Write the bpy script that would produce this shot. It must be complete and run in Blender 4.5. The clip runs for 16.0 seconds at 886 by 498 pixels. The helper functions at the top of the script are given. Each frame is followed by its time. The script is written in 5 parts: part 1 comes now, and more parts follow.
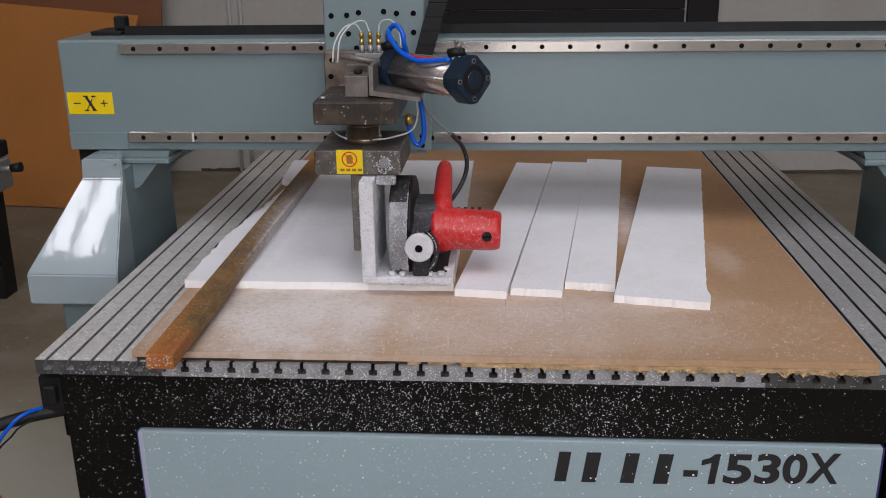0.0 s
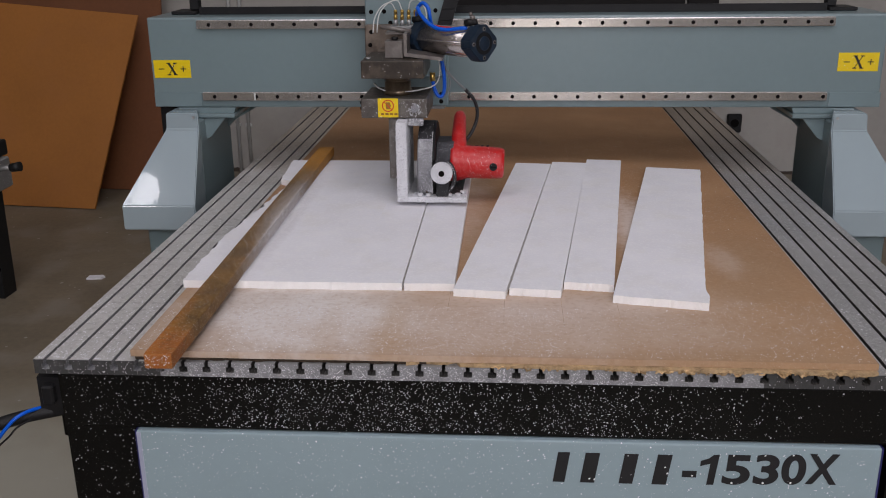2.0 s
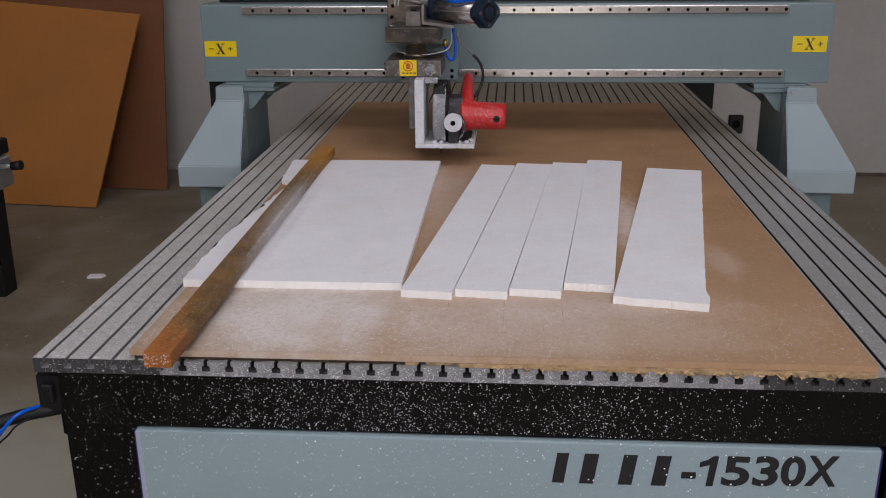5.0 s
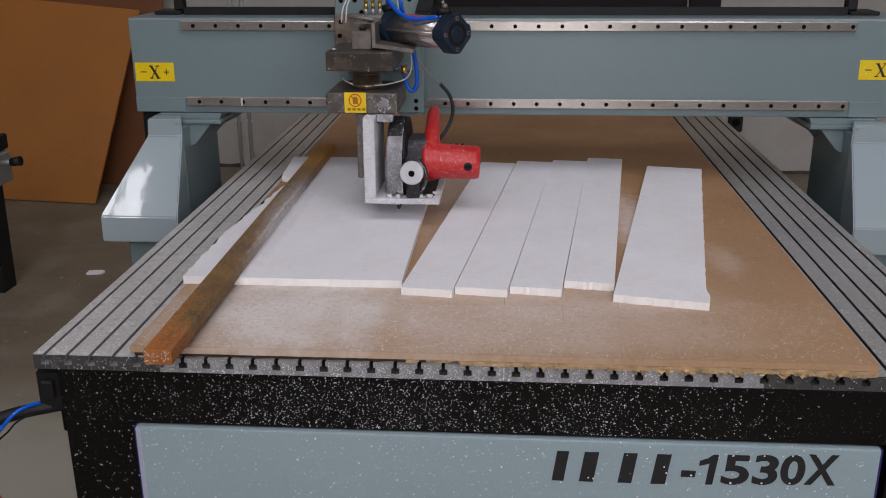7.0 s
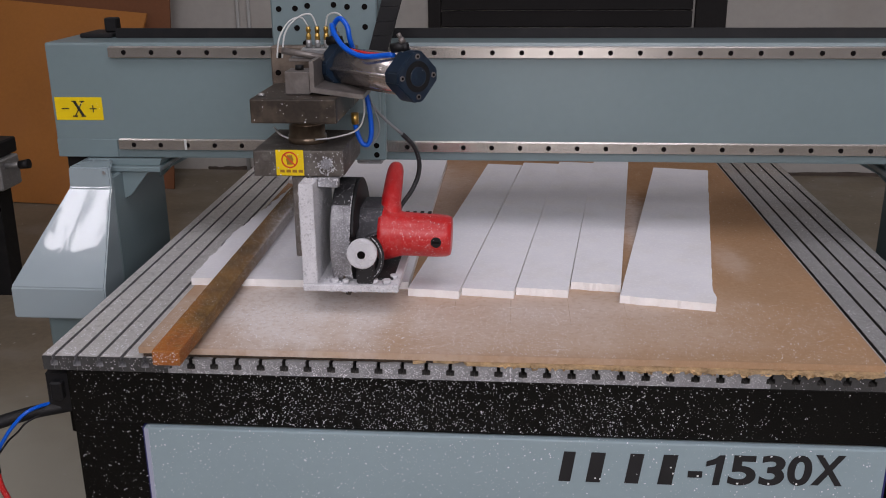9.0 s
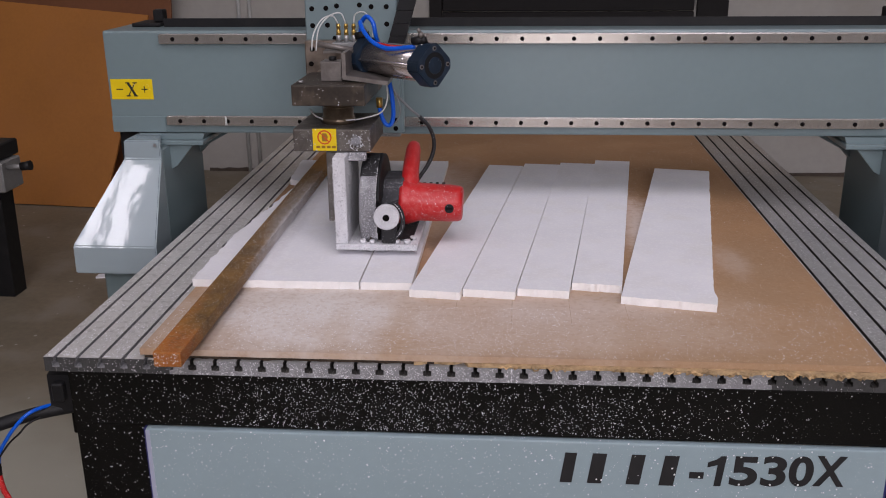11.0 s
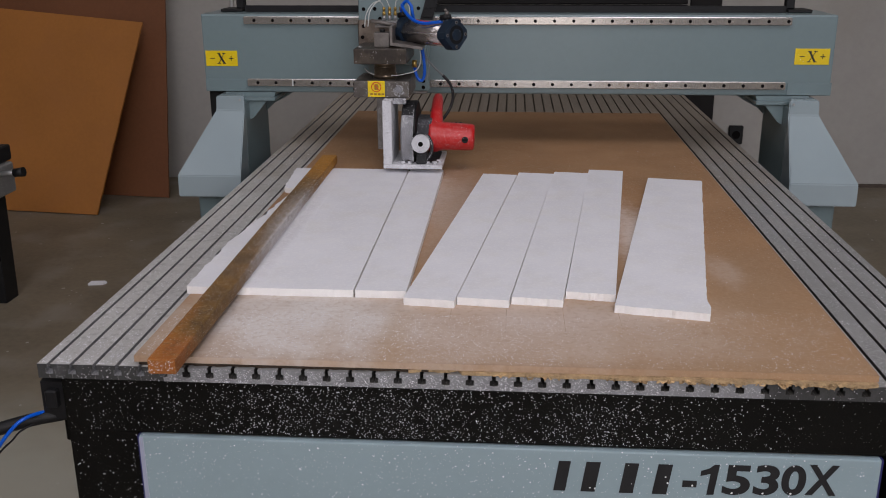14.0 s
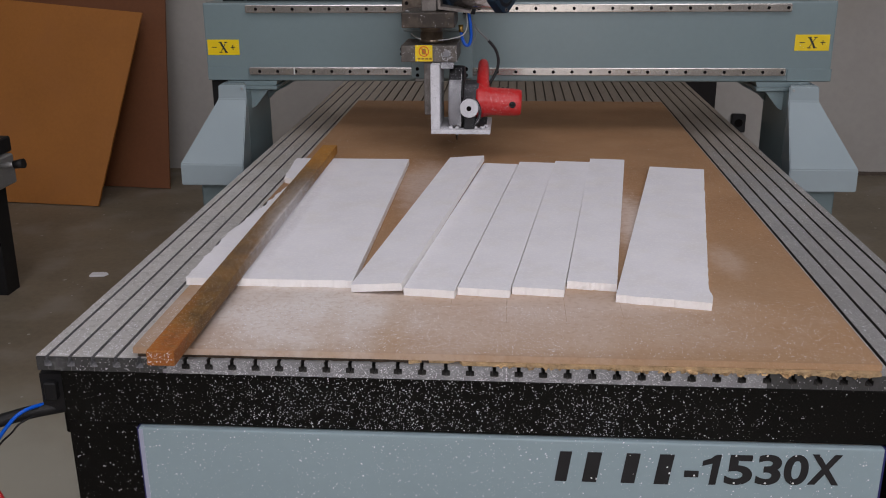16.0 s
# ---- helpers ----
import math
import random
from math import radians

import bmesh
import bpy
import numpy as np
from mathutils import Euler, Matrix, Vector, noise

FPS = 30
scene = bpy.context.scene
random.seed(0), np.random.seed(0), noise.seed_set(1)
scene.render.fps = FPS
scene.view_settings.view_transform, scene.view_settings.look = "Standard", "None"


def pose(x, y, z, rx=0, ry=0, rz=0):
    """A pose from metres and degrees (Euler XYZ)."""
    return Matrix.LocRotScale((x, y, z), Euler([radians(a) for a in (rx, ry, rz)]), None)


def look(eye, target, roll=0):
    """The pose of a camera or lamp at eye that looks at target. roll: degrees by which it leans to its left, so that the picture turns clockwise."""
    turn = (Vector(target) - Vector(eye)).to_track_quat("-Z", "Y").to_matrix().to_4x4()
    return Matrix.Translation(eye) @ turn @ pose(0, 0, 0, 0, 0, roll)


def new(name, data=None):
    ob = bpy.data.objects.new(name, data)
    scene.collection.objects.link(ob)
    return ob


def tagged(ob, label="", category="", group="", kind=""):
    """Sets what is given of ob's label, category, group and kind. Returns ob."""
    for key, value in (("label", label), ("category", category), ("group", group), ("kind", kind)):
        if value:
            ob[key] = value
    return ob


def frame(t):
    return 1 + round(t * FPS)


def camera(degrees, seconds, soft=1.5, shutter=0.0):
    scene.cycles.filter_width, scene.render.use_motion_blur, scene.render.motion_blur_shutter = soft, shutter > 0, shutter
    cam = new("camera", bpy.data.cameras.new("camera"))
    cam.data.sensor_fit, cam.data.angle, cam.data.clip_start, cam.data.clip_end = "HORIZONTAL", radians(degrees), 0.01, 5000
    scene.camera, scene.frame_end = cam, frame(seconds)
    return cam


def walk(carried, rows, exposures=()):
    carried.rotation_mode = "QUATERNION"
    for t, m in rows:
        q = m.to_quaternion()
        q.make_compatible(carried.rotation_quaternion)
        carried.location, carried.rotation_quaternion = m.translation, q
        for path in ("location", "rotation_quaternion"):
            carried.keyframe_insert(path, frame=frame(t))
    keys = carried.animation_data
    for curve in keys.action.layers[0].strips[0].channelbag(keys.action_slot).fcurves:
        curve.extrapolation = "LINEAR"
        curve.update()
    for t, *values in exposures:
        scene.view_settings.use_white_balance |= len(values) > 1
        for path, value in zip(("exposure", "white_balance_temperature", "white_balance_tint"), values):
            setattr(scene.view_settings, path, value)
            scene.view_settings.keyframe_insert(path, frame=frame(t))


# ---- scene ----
# camera path: eye, target, lean
PATH = [
    (0, (0.803, -1.415, 1.483), (0.665, 0.476, 0.845), -0.8),
    (0.5, (0.802, -1.413, 1.483), (0.662, 0.478, 0.846), -0.7),
    (1, (0.805, -1.413, 1.481), (0.663, 0.478, 0.847), -0.7),
    (1.5, (0.804, -1.412, 1.482), (0.663, 0.477, 0.841), -0.7),
    (2, (0.804, -1.414, 1.482), (0.667, 0.477, 0.845), -0.7),
    (2.5, (0.805, -1.418, 1.479), (0.671, 0.475, 0.848), -0.7),
    (3, (0.806, -1.415, 1.481), (0.667, 0.477, 0.846), -0.8),
    (3.5, (0.806, -1.413, 1.479), (0.668, 0.478, 0.842), -0.7),
    (4, (0.807, -1.413, 1.482), (0.671, 0.479, 0.848), -0.6),
    (6.5, (0.804, -1.411, 1.481), (0.659, 0.478, 0.838), -0.4),
    (7, (0.803, -1.412, 1.483), (0.666, 0.477, 0.84), -0.3),
    (7.5, (0.802, -1.42, 1.48), (0.659, 0.473, 0.851), -0.5),
    (8, (0.803, -1.419, 1.482), (0.654, 0.473, 0.85), -0.5),
    (10.5, (0.802, -1.418, 1.483), (0.651, 0.471, 0.842), -0.5),
    (11, (0.804, -1.418, 1.483), (0.65, 0.472, 0.847), -0.6),
    (11.5, (0.8, -1.417, 1.483), (0.651, 0.474, 0.848), -0.4),
    (12, (0.801, -1.42, 1.484), (0.661, 0.472, 0.85), -0.4),
    (12.5, (0.799, -1.419, 1.485), (0.661, 0.477, 0.864), -0.5),
    (13, (0.799, -1.422, 1.483), (0.659, 0.473, 0.857), -0.4),
    (13.5, (0.801, -1.423, 1.483), (0.667, 0.473, 0.861), -0.4),
    (14, (0.8, -1.423, 1.484), (0.662, 0.474, 0.865), -0.2),
    (14.5, (0.801, -1.421, 1.484), (0.662, 0.474, 0.862), -0.3),
    (15, (0.8, -1.416, 1.481), (0.661, 0.476, 0.848), -0.3),
    (15.5, (0.799, -1.413, 1.482), (0.657, 0.476, 0.841), -0.3),
    (16, (0.804, -1.413, 1.481), (0.661, 0.476, 0.842), -0.5),
]
cam = camera(50.18, 16.0, soft=1.0)
walk(cam, [(t, look(e, a, r)) for t, e, a, r in PATH], exposures=[(0, 0.05, 6500, 10), (0.6, 0.03, 6500, 9.5), (1.5, -0.10, 6500, 12), (3.5, -0.15, 6500, 11.5), (4.5, -0.15, 6500, 11.5), (7, -0.16, 6500, 11), (8.2, -0.14, 6500, 12), (10.3, 0.0, 6500, 17), (11.2, -0.03, 6500, 16), (12.2, -0.14, 6500, 11.5), (13.2, -0.16, 6500, 10.5), (14.5, -0.15, 6500, 11.5), (16, -0.15, 6500, 11.5)])

# ---- light ----
world = bpy.data.worlds.new("sky")
scene.world = world
world.use_nodes = True
wn = world.node_tree.nodes
sky = wn.new("ShaderNodeTexSky")
sky.sky_type, sky.sun_disc = "NISHITA", False
sky.sun_elevation, sky.sun_rotation = radians(40), radians(150)
world.node_tree.links.new(sky.outputs["Color"], wn["Background"].inputs["Color"])
wn["Background"].inputs["Strength"].default_value = 0.1


def window_light(name, m, w, h, watts, color):
    """Daylight that enters by one opening."""
    d = bpy.data.lights.new(name, "AREA")
    d.shape, d.size, d.size_y, d.energy, d.color = "RECTANGLE", w, h, watts, color
    ob = new(name, d)
    ob.matrix_world = m
    return ob


# three tall windows in the wall behind the camera, two added roof lights above
# first two set by reflections on the machine, third added unseen
WINDOWS = [(-3.76, -3.12, 4.25, 5.62, 34), (0.2, 2.5, 2.4, 5.2, 146), (3.4, 5.6, 2.4, 4.3, 100)]
DOORWAY = (0.55, 1.75, 2.1, 14)
# both roof lights are unseen, added for light from above
ADDED_SKYLIGHTS = [(-1.4, 0.2, -4.2, -0.4), (1.6, 3.2, -4.2, -0.4)]
ROOM = (-6.2, 7.0, -5.2, 4.55, 6.2)
for a, b, c, d, watts in WINDOWS:
    window_light("window_daylight", look(((a + b) / 2, ROOM[2] - 0.19, (c + d) / 2), ((a + b) / 2, 0, (c + d) / 2)), b - a, d - c, watts, (0.992, 0.957, 1.0))
a, b, d, watts = DOORWAY
window_light("doorway_daylight", look(((a + b) / 2, ROOM[2] - 0.19, d / 2), ((a + b) / 2, 0, d / 2)), b - a, d - 0.02, watts, (0.992, 0.957, 1.0))
for a, b, c, d in ADDED_SKYLIGHTS:
    window_light("added_skylight", look(((a + b) / 2, (c + d) / 2, ROOM[4] - 0.01), ((a + b) / 2, (c + d) / 2 + 0.001, 0)), b - a, d - c, 76, (0.992, 0.957, 1.0))


# ---- materials ----
def material(name, color, rough=0.6, metal=0.0, vary=0.12, scale=6.0, fine=120.0, bump=0.1, speck=0.0, speck_scale=260.0, speck_color=(0.8, 0.8, 0.8), stain=None, stain_amount=0.0, coat=0.0, random_vary=0.0, depth=0.001, grit=0.0, grit_color=(0.16, 0.15, 0.14), spec=0.5, flecks=None, grit_scale=520, coat_rough=0.12):
    """Colour with large blotches and fine grain, rough relief, and loose grains of dust."""
    m = bpy.data.materials.new(name)
    m.use_nodes = True
    nt = m.node_tree
    n, l = nt.nodes, nt.links
    b = n["Principled BSDF"]
    tc = n.new("ShaderNodeTexCoord")
    big = n.new("ShaderNodeTexNoise")
    big.inputs["Scale"].default_value, big.inputs["Detail"].default_value = scale, 5
    small = n.new("ShaderNodeTexNoise")
    small.inputs["Scale"].default_value, small.inputs["Detail"].default_value = fine, 3
    for q in (big, small):
        l.new(tc.outputs["Object"], q.inputs["Vector"])
    add = n.new("ShaderNodeMath")
    add.operation = "MULTIPLY_ADD"
    l.new(small.outputs["Fac"], add.inputs[0])
    add.inputs[1].default_value = 0.5
    l.new(big.outputs["Fac"], add.inputs[2])
    ramp = n.new("ShaderNodeMapRange")
    ramp.inputs["From Min"].default_value, ramp.inputs["From Max"].default_value = 0.45, 1.05
    ramp.inputs["To Min"].default_value, ramp.inputs["To Max"].default_value = 1 - vary, 1 + vary
    l.new(add.outputs[0], ramp.inputs["Value"])
    out = ramp.outputs["Result"]
    if random_vary:
        info = n.new("ShaderNodeObjectInfo")
        rr = n.new("ShaderNodeMapRange")
        rr.inputs["To Min"].default_value, rr.inputs["To Max"].default_value = 1 - random_vary, 1 + random_vary
        l.new(info.outputs["Random"], rr.inputs["Value"])
        mu = n.new("ShaderNodeMath")
        mu.operation = "MULTIPLY"
        l.new(out, mu.inputs[0])
        l.new(rr.outputs["Result"], mu.inputs[1])
        out = mu.outputs[0]
    hs = n.new("ShaderNodeHueSaturation")
    hs.inputs["Color"].default_value = (*color, 1)
    l.new(out, hs.inputs["Value"])
    col = hs.outputs["Color"]
    if stain:
        sn = n.new("ShaderNodeTexNoise")
        sn.inputs["Scale"].default_value, sn.inputs["Detail"].default_value = scale * 1.7, 8
        l.new(tc.outputs["Object"], sn.inputs["Vector"])
        sr = n.new("ShaderNodeMapRange")
        sr.inputs["From Min"].default_value, sr.inputs["From Max"].default_value = 0.5, 0.68
        sr.inputs["To Max"].default_value = stain_amount
        l.new(sn.outputs["Fac"], sr.inputs["Value"])
        mx = n.new("ShaderNodeMix")
        mx.data_type = "RGBA"
        l.new(sr.outputs["Result"], mx.inputs["Factor"])
        l.new(col, mx.inputs["A"])
        mx.inputs["B"].default_value = (*stain, 1)
        col = mx.outputs["Result"]
    if grit:
        # fine grey powder between the larger grains
        gn = n.new("ShaderNodeTexNoise")
        gn.inputs["Scale"].default_value, gn.inputs["Detail"].default_value = grit_scale, 3
        l.new(tc.outputs["Object"], gn.inputs["Vector"])
        gr = n.new("ShaderNodeMapRange")
        gr.inputs["From Min"].default_value, gr.inputs["From Max"].default_value = 0.58, 0.72
        gr.inputs["To Max"].default_value = grit
        l.new(gn.outputs["Fac"], gr.inputs["Value"])
        mx = n.new("ShaderNodeMix")
        mx.data_type = "RGBA"
        l.new(gr.outputs["Result"], mx.inputs["Factor"])
        l.new(col, mx.inputs["A"])
        mx.inputs["B"].default_value = (*grit_color, 1)
        col = mx.outputs["Result"]
    b.inputs["Roughness"].default_value = rough
    if speck:
        v = n.new("ShaderNodeTexVoronoi")
        v.inputs["Scale"].default_value = speck_scale
        l.new(tc.outputs["Object"], v.inputs["Vector"])
        sep = n.new("ShaderNodeSeparateColor")
        l.new(v.outputs["Color"], sep.inputs["Color"])
        # grain size follows the cell's random value, and grains gather in drifts
        drift = n.new("ShaderNodeMath")
        drift.operation = "MULTIPLY_ADD"
        l.new(big.outputs["Fac"], drift.inputs[0])
        drift.inputs[1].default_value, drift.inputs[2].default_value = 1.6 * speck, speck * 0.2
        pick = n.new("ShaderNodeMath")
        pick.operation = "LESS_THAN"
        l.new(sep.outputs["Red"], pick.inputs[0])
        l.new(drift.outputs[0], pick.inputs[1])
        size = n.new("ShaderNodeMapRange")
        size.inputs["To Min"].default_value, size.inputs["To Max"].default_value = 0.18, 0.5
        l.new(sep.outputs["Green"], size.inputs["Value"])
        near = n.new("ShaderNodeMath")
        near.operation = "LESS_THAN"
        l.new(v.outputs["Distance"], near.inputs[0])
        l.new(size.outputs["Result"], near.inputs[1])
        both = n.new("ShaderNodeMath")
        both.operation = "MULTIPLY"
        l.new(pick.outputs[0], both.inputs[0])
        l.new(near.outputs[0], both.inputs[1])
        mx = n.new("ShaderNodeMix")
        mx.data_type = "RGBA"
        l.new(both.outputs[0], mx.inputs["Factor"])
        l.new(col, mx.inputs["A"])
        mx.inputs["B"].default_value = (*speck_color, 1)
        col = mx.outputs["Result"]
        mr = n.new("ShaderNodeMapRange")
        mr.inputs["To Min"].default_value, mr.inputs["To Max"].default_value = rough, 0.9
        l.new(both.outputs[0], mr.inputs["Value"])
        l.new(mr.outputs["Result"], b.inputs["Roughness"])
        if metal:
            mm = n.new("ShaderNodeMapRange")
            mm.inputs["To Min"].default_value, mm.inputs["To Max"].default_value = metal, 0.0
            l.new(both.outputs[0], mm.inputs["Value"])
            l.new(mm.outputs["Result"], b.inputs["Metallic"])
    if flecks:
        # a sparse layer of larger grains
        fs, fa, fc = flecks
        v = n.new("ShaderNodeTexVoronoi")
        v.inputs["Scale"].default_value = fs
        l.new(tc.outputs["Object"], v.inputs["Vector"])
        sep = n.new("ShaderNodeSeparateColor")
        l.new(v.outputs["Color"], sep.inputs["Color"])
        size = n.new("ShaderNodeMapRange")
        size.inputs["From Max"].default_value = fa
        size.inputs["To Min"].default_value, size.inputs["To Max"].default_value = 0.42, 0.12
        size.clamp = False
        l.new(sep.outputs["Red"], size.inputs["Value"])
        near = n.new("ShaderNodeMath")
        near.operation = "LESS_THAN"
        l.new(v.outputs["Distance"], near.inputs[0])
        l.new(size.outputs["Result"], near.inputs[1])
        mx = n.new("ShaderNodeMix")
        mx.data_type = "RGBA"
        l.new(near.outputs[0], mx.inputs["Factor"])
        l.new(col, mx.inputs["A"])
        mx.inputs["B"].default_value = (*fc, 1)
        col = mx.outputs["Result"]
    b.inputs["Specular IOR Level"].default_value = spec
    l.new(col, b.inputs["Base Color"])
    if not (speck and metal):
        b.inputs["Metallic"].default_value = metal
    b.inputs["Coat Weight"].default_value = coat
    b.inputs["Coat Roughness"].default_value = coat_rough
    if bump:
        bp = n.new("ShaderNodeBump")
        bp.inputs["Strength"].default_value, bp.inputs["Distance"].default_value = bump, depth
        l.new(add.outputs[0], bp.inputs["Height"])
        l.new(bp.outputs["Normal"], b.inputs["Normal"])
        l.new(bp.outputs["Normal"], b.inputs["Coat Normal"])
    return m


DUST = (0.82, 0.82, 0.84)
# front panel's paint again, darkened for the dimmer light on the gantry
M_BLUE_DIM = material("dimmed_blue_enamel", (0.168, 0.227, 0.240), 0.34, vary=0.05, scale=3, fine=60, bump=0.03, coat=0.12)
M_COVER = material("glossy_blue_cover", (0.312, 0.382, 0.412), 0.2, vary=0.05, scale=2.5, fine=9, bump=0.2, coat=1.0, coat_rough=0.03, depth=0.006)
M_PANEL = material("pale_blue_panel_paint", (0.296, 0.385, 0.418), 0.35, vary=0.05, scale=4, fine=80, bump=0.03, speck=0.02, speck_scale=700, speck_color=DUST, flecks=(300, 0.03, DUST))
M_BLACK = material("black_frame_paint", (0.0050, 0.0047, 0.0040), 0.5, vary=0.5, scale=5, fine=420, bump=0.3, speck=0.05, speck_scale=460, speck_color=(0.08, 0.077, 0.072), spec=0.1, grit=0.18, grit_color=(0.04, 0.039, 0.035), grit_scale=300)
M_BLACKP = material("black_plastic", (0.010, 0.010, 0.011), 0.5, vary=0.3, scale=14, fine=200, bump=0.1, stain=(0.017, 0.016, 0.016), stain_amount=0.6, spec=0.25)
M_BLACKD = material("dusty_black_casting", (0.012, 0.012, 0.014), 0.6, vary=0.4, scale=16, fine=300, bump=0.3, speck=0.05, speck_scale=650, speck_color=(0.35, 0.35, 0.36), flecks=(480, 0.04, (0.6, 0.6, 0.6)))
M_GUARD = material("dust_coated_guard", (0.20, 0.20, 0.215), 0.75, vary=0.4, scale=11, fine=420, bump=0.6, speck=0.3, speck_scale=1400, speck_color=(0.62, 0.62, 0.64), stain=(0.40, 0.40, 0.42), stain_amount=0.8, grit=0.7, grit_color=(0.46, 0.46, 0.48), flecks=(600, 0.03, (0.8, 0.8, 0.8)))
M_CASE = material("dust_greyed_casting", (0.045, 0.045, 0.052), 0.7, vary=0.4, scale=14, fine=300, bump=0.4, speck=0.08, speck_scale=900, speck_color=(0.4, 0.4, 0.42), stain=(0.13, 0.13, 0.145), stain_amount=0.8)
M_POST = material("dusty_post_steel", (0.19, 0.175, 0.165), 0.6, metal=0.2, vary=0.4, scale=14, fine=260, bump=0.3, speck=0.06, speck_scale=700, speck_color=(0.5, 0.5, 0.5), stain=(0.09, 0.075, 0.062), stain_amount=0.7)
M_ALUD = material("dust_greyed_aluminium_profile", (0.58, 0.57, 0.55), 0.5, metal=0.3, vary=0.14, scale=7, fine=150, bump=0.06, speck=0.12, speck_scale=600, speck_color=(0.7, 0.7, 0.7), random_vary=0.04, grit=0.6, grit_color=(0.66, 0.66, 0.66), grit_scale=260)
M_ALU = material("aluminium_profile", (0.33, 0.33, 0.325), 0.45, metal=0.25, vary=0.12, scale=7, fine=150, bump=0.06, speck=0.10, speck_scale=700, speck_color=(0.66, 0.66, 0.67), random_vary=0.05, grit=0.4, grit_color=(0.62, 0.62, 0.63), flecks=(330, 0.025, DUST))
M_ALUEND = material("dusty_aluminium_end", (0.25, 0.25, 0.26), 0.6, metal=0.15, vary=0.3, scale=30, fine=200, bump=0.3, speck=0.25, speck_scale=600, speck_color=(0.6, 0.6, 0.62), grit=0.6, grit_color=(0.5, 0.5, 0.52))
# dark tone put into the slot faces for the shade of their depth
M_GROOVE_SHADE = material("dark_groove_shade", (0.062, 0.058, 0.054), 0.6, vary=0.5, scale=20, fine=200, bump=0.2)
# ends without white dust, their shade painted into the dark colour
M_DARK_END = material("shade_dark_aluminium_end", (0.05, 0.05, 0.05), 0.6, metal=0.2, vary=0.4, scale=30, fine=200, bump=0.3, grit=0.4, grit_color=(0.14, 0.14, 0.14))
M_STEEL = material("ground_rail_steel", (0.50, 0.475, 0.445), 0.2, metal=0.78, vary=0.12, scale=14, fine=160, bump=0.02)
M_BLOCK = material("dull_dark_steel", (0.036, 0.027, 0.020), 0.45, metal=0.25, vary=0.5, scale=13, fine=180, bump=0.35, speck=0.012, speck_scale=380, speck_color=(0.55, 0.53, 0.5), stain=(0.115, 0.088, 0.066), stain_amount=0.8, flecks=(240, 0.012, (0.62, 0.6, 0.57)))
M_ARM = material("stained_arm_steel", (0.17, 0.135, 0.108), 0.5, metal=0.3, vary=0.35, scale=18, fine=180, bump=0.2, stain=(0.085, 0.062, 0.046), stain_amount=0.8)
M_NECK = material("oil_browned_neck_steel", (0.20, 0.15, 0.105), 0.3, metal=0.7, vary=0.3, scale=12, fine=200, bump=0.1, stain=(0.07, 0.05, 0.035), stain_amount=0.7)
M_BLOCK2 = material("dusty_grey_steel", (0.105, 0.092, 0.082), 0.5, metal=0.35, vary=0.4, scale=22, fine=300, bump=0.3, speck=0.05, speck_scale=620, speck_color=(0.4, 0.4, 0.4), flecks=(430, 0.02, (0.7, 0.7, 0.7)), stain=(0.2, 0.185, 0.17), stain_amount=0.6)
M_DULL = material("oiled_grey_steel", (0.20, 0.18, 0.168), 0.42, metal=0.4, vary=0.25, scale=18, fine=220, bump=0.15, stain=(0.10, 0.085, 0.075), stain_amount=0.6)
M_BRACKET = material("dust_coated_bracket", (0.66, 0.66, 0.69), 0.8, vary=0.16, scale=26, fine=420, bump=0.9, speck=0.35, speck_scale=620, speck_color=(0.82, 0.82, 0.84), depth=0.002, grit=0.5, grit_color=(0.42, 0.42, 0.44))
M_GREYST = material("grey_machined_steel", (0.36, 0.36, 0.36), 0.4, metal=0.6, vary=0.15, scale=25, fine=200, bump=0.1, speck=0.06, speck_scale=330)
M_RED = material("red_tool_plastic", (0.52, 0.010, 0.012), 0.38, vary=0.12, scale=20, fine=200, bump=0.06, speck=0.12, speck_scale=800, speck_color=(0.68, 0.22, 0.21), flecks=(460, 0.045, (0.85, 0.68, 0.66)))
M_NAVY = material("dark_blue_cylinder_cap", (0.007, 0.018, 0.036), 0.35, vary=0.4, scale=20, fine=200, bump=0.05, stain=(0.03, 0.045, 0.065), stain_amount=0.5, flecks=(420, 0.006, (0.35, 0.38, 0.4)))
M_CYL = material("anodised_cylinder_tube", (0.50, 0.46, 0.44), 0.27, metal=0.85, vary=0.12, scale=14, fine=200, bump=0.04)
M_HOSE = material("blue_air_hose", (0.0, 0.10, 0.62), 0.3, vary=0.08, scale=20, fine=100, bump=0.02)
M_CABLE = material("grey_cable", (0.20, 0.21, 0.22), 0.5, vary=0.1, scale=20, fine=100, bump=0.02)
M_WHITECAB = material("pale_tubing", (0.55, 0.56, 0.55), 0.4, vary=0.1, scale=20, fine=100, bump=0.02)
M_BRASS = material("brass", (0.55, 0.36, 0.10), 0.3, metal=0.9, vary=0.15, scale=30, fine=200, bump=0.05)
M_YELLOW = material("yellow_label", (0.78, 0.56, 0.0), 0.45, vary=0.06, scale=20, fine=150, bump=0.02, speck=0.03, speck_scale=300)
M_INK = material("black_ink", (0.012, 0.012, 0.014), 0.5, vary=0.3, scale=30, fine=200, bump=0.05, speck=0.02, speck_scale=240)
M_BROWNINK = material("faded_brown_ink", (0.30, 0.15, 0.01), 0.5, vary=0.2, scale=30, fine=200, bump=0.0)
M_FOOT_STRIP = material("dark_wall_foot", (0.06, 0.045, 0.035), 0.8, vary=0.5, scale=5, fine=40, bump=0.2)
M_REDINK = material("red_ink", (0.6, 0.04, 0.01), 0.5, vary=0.1, scale=30, fine=200, bump=0.0)
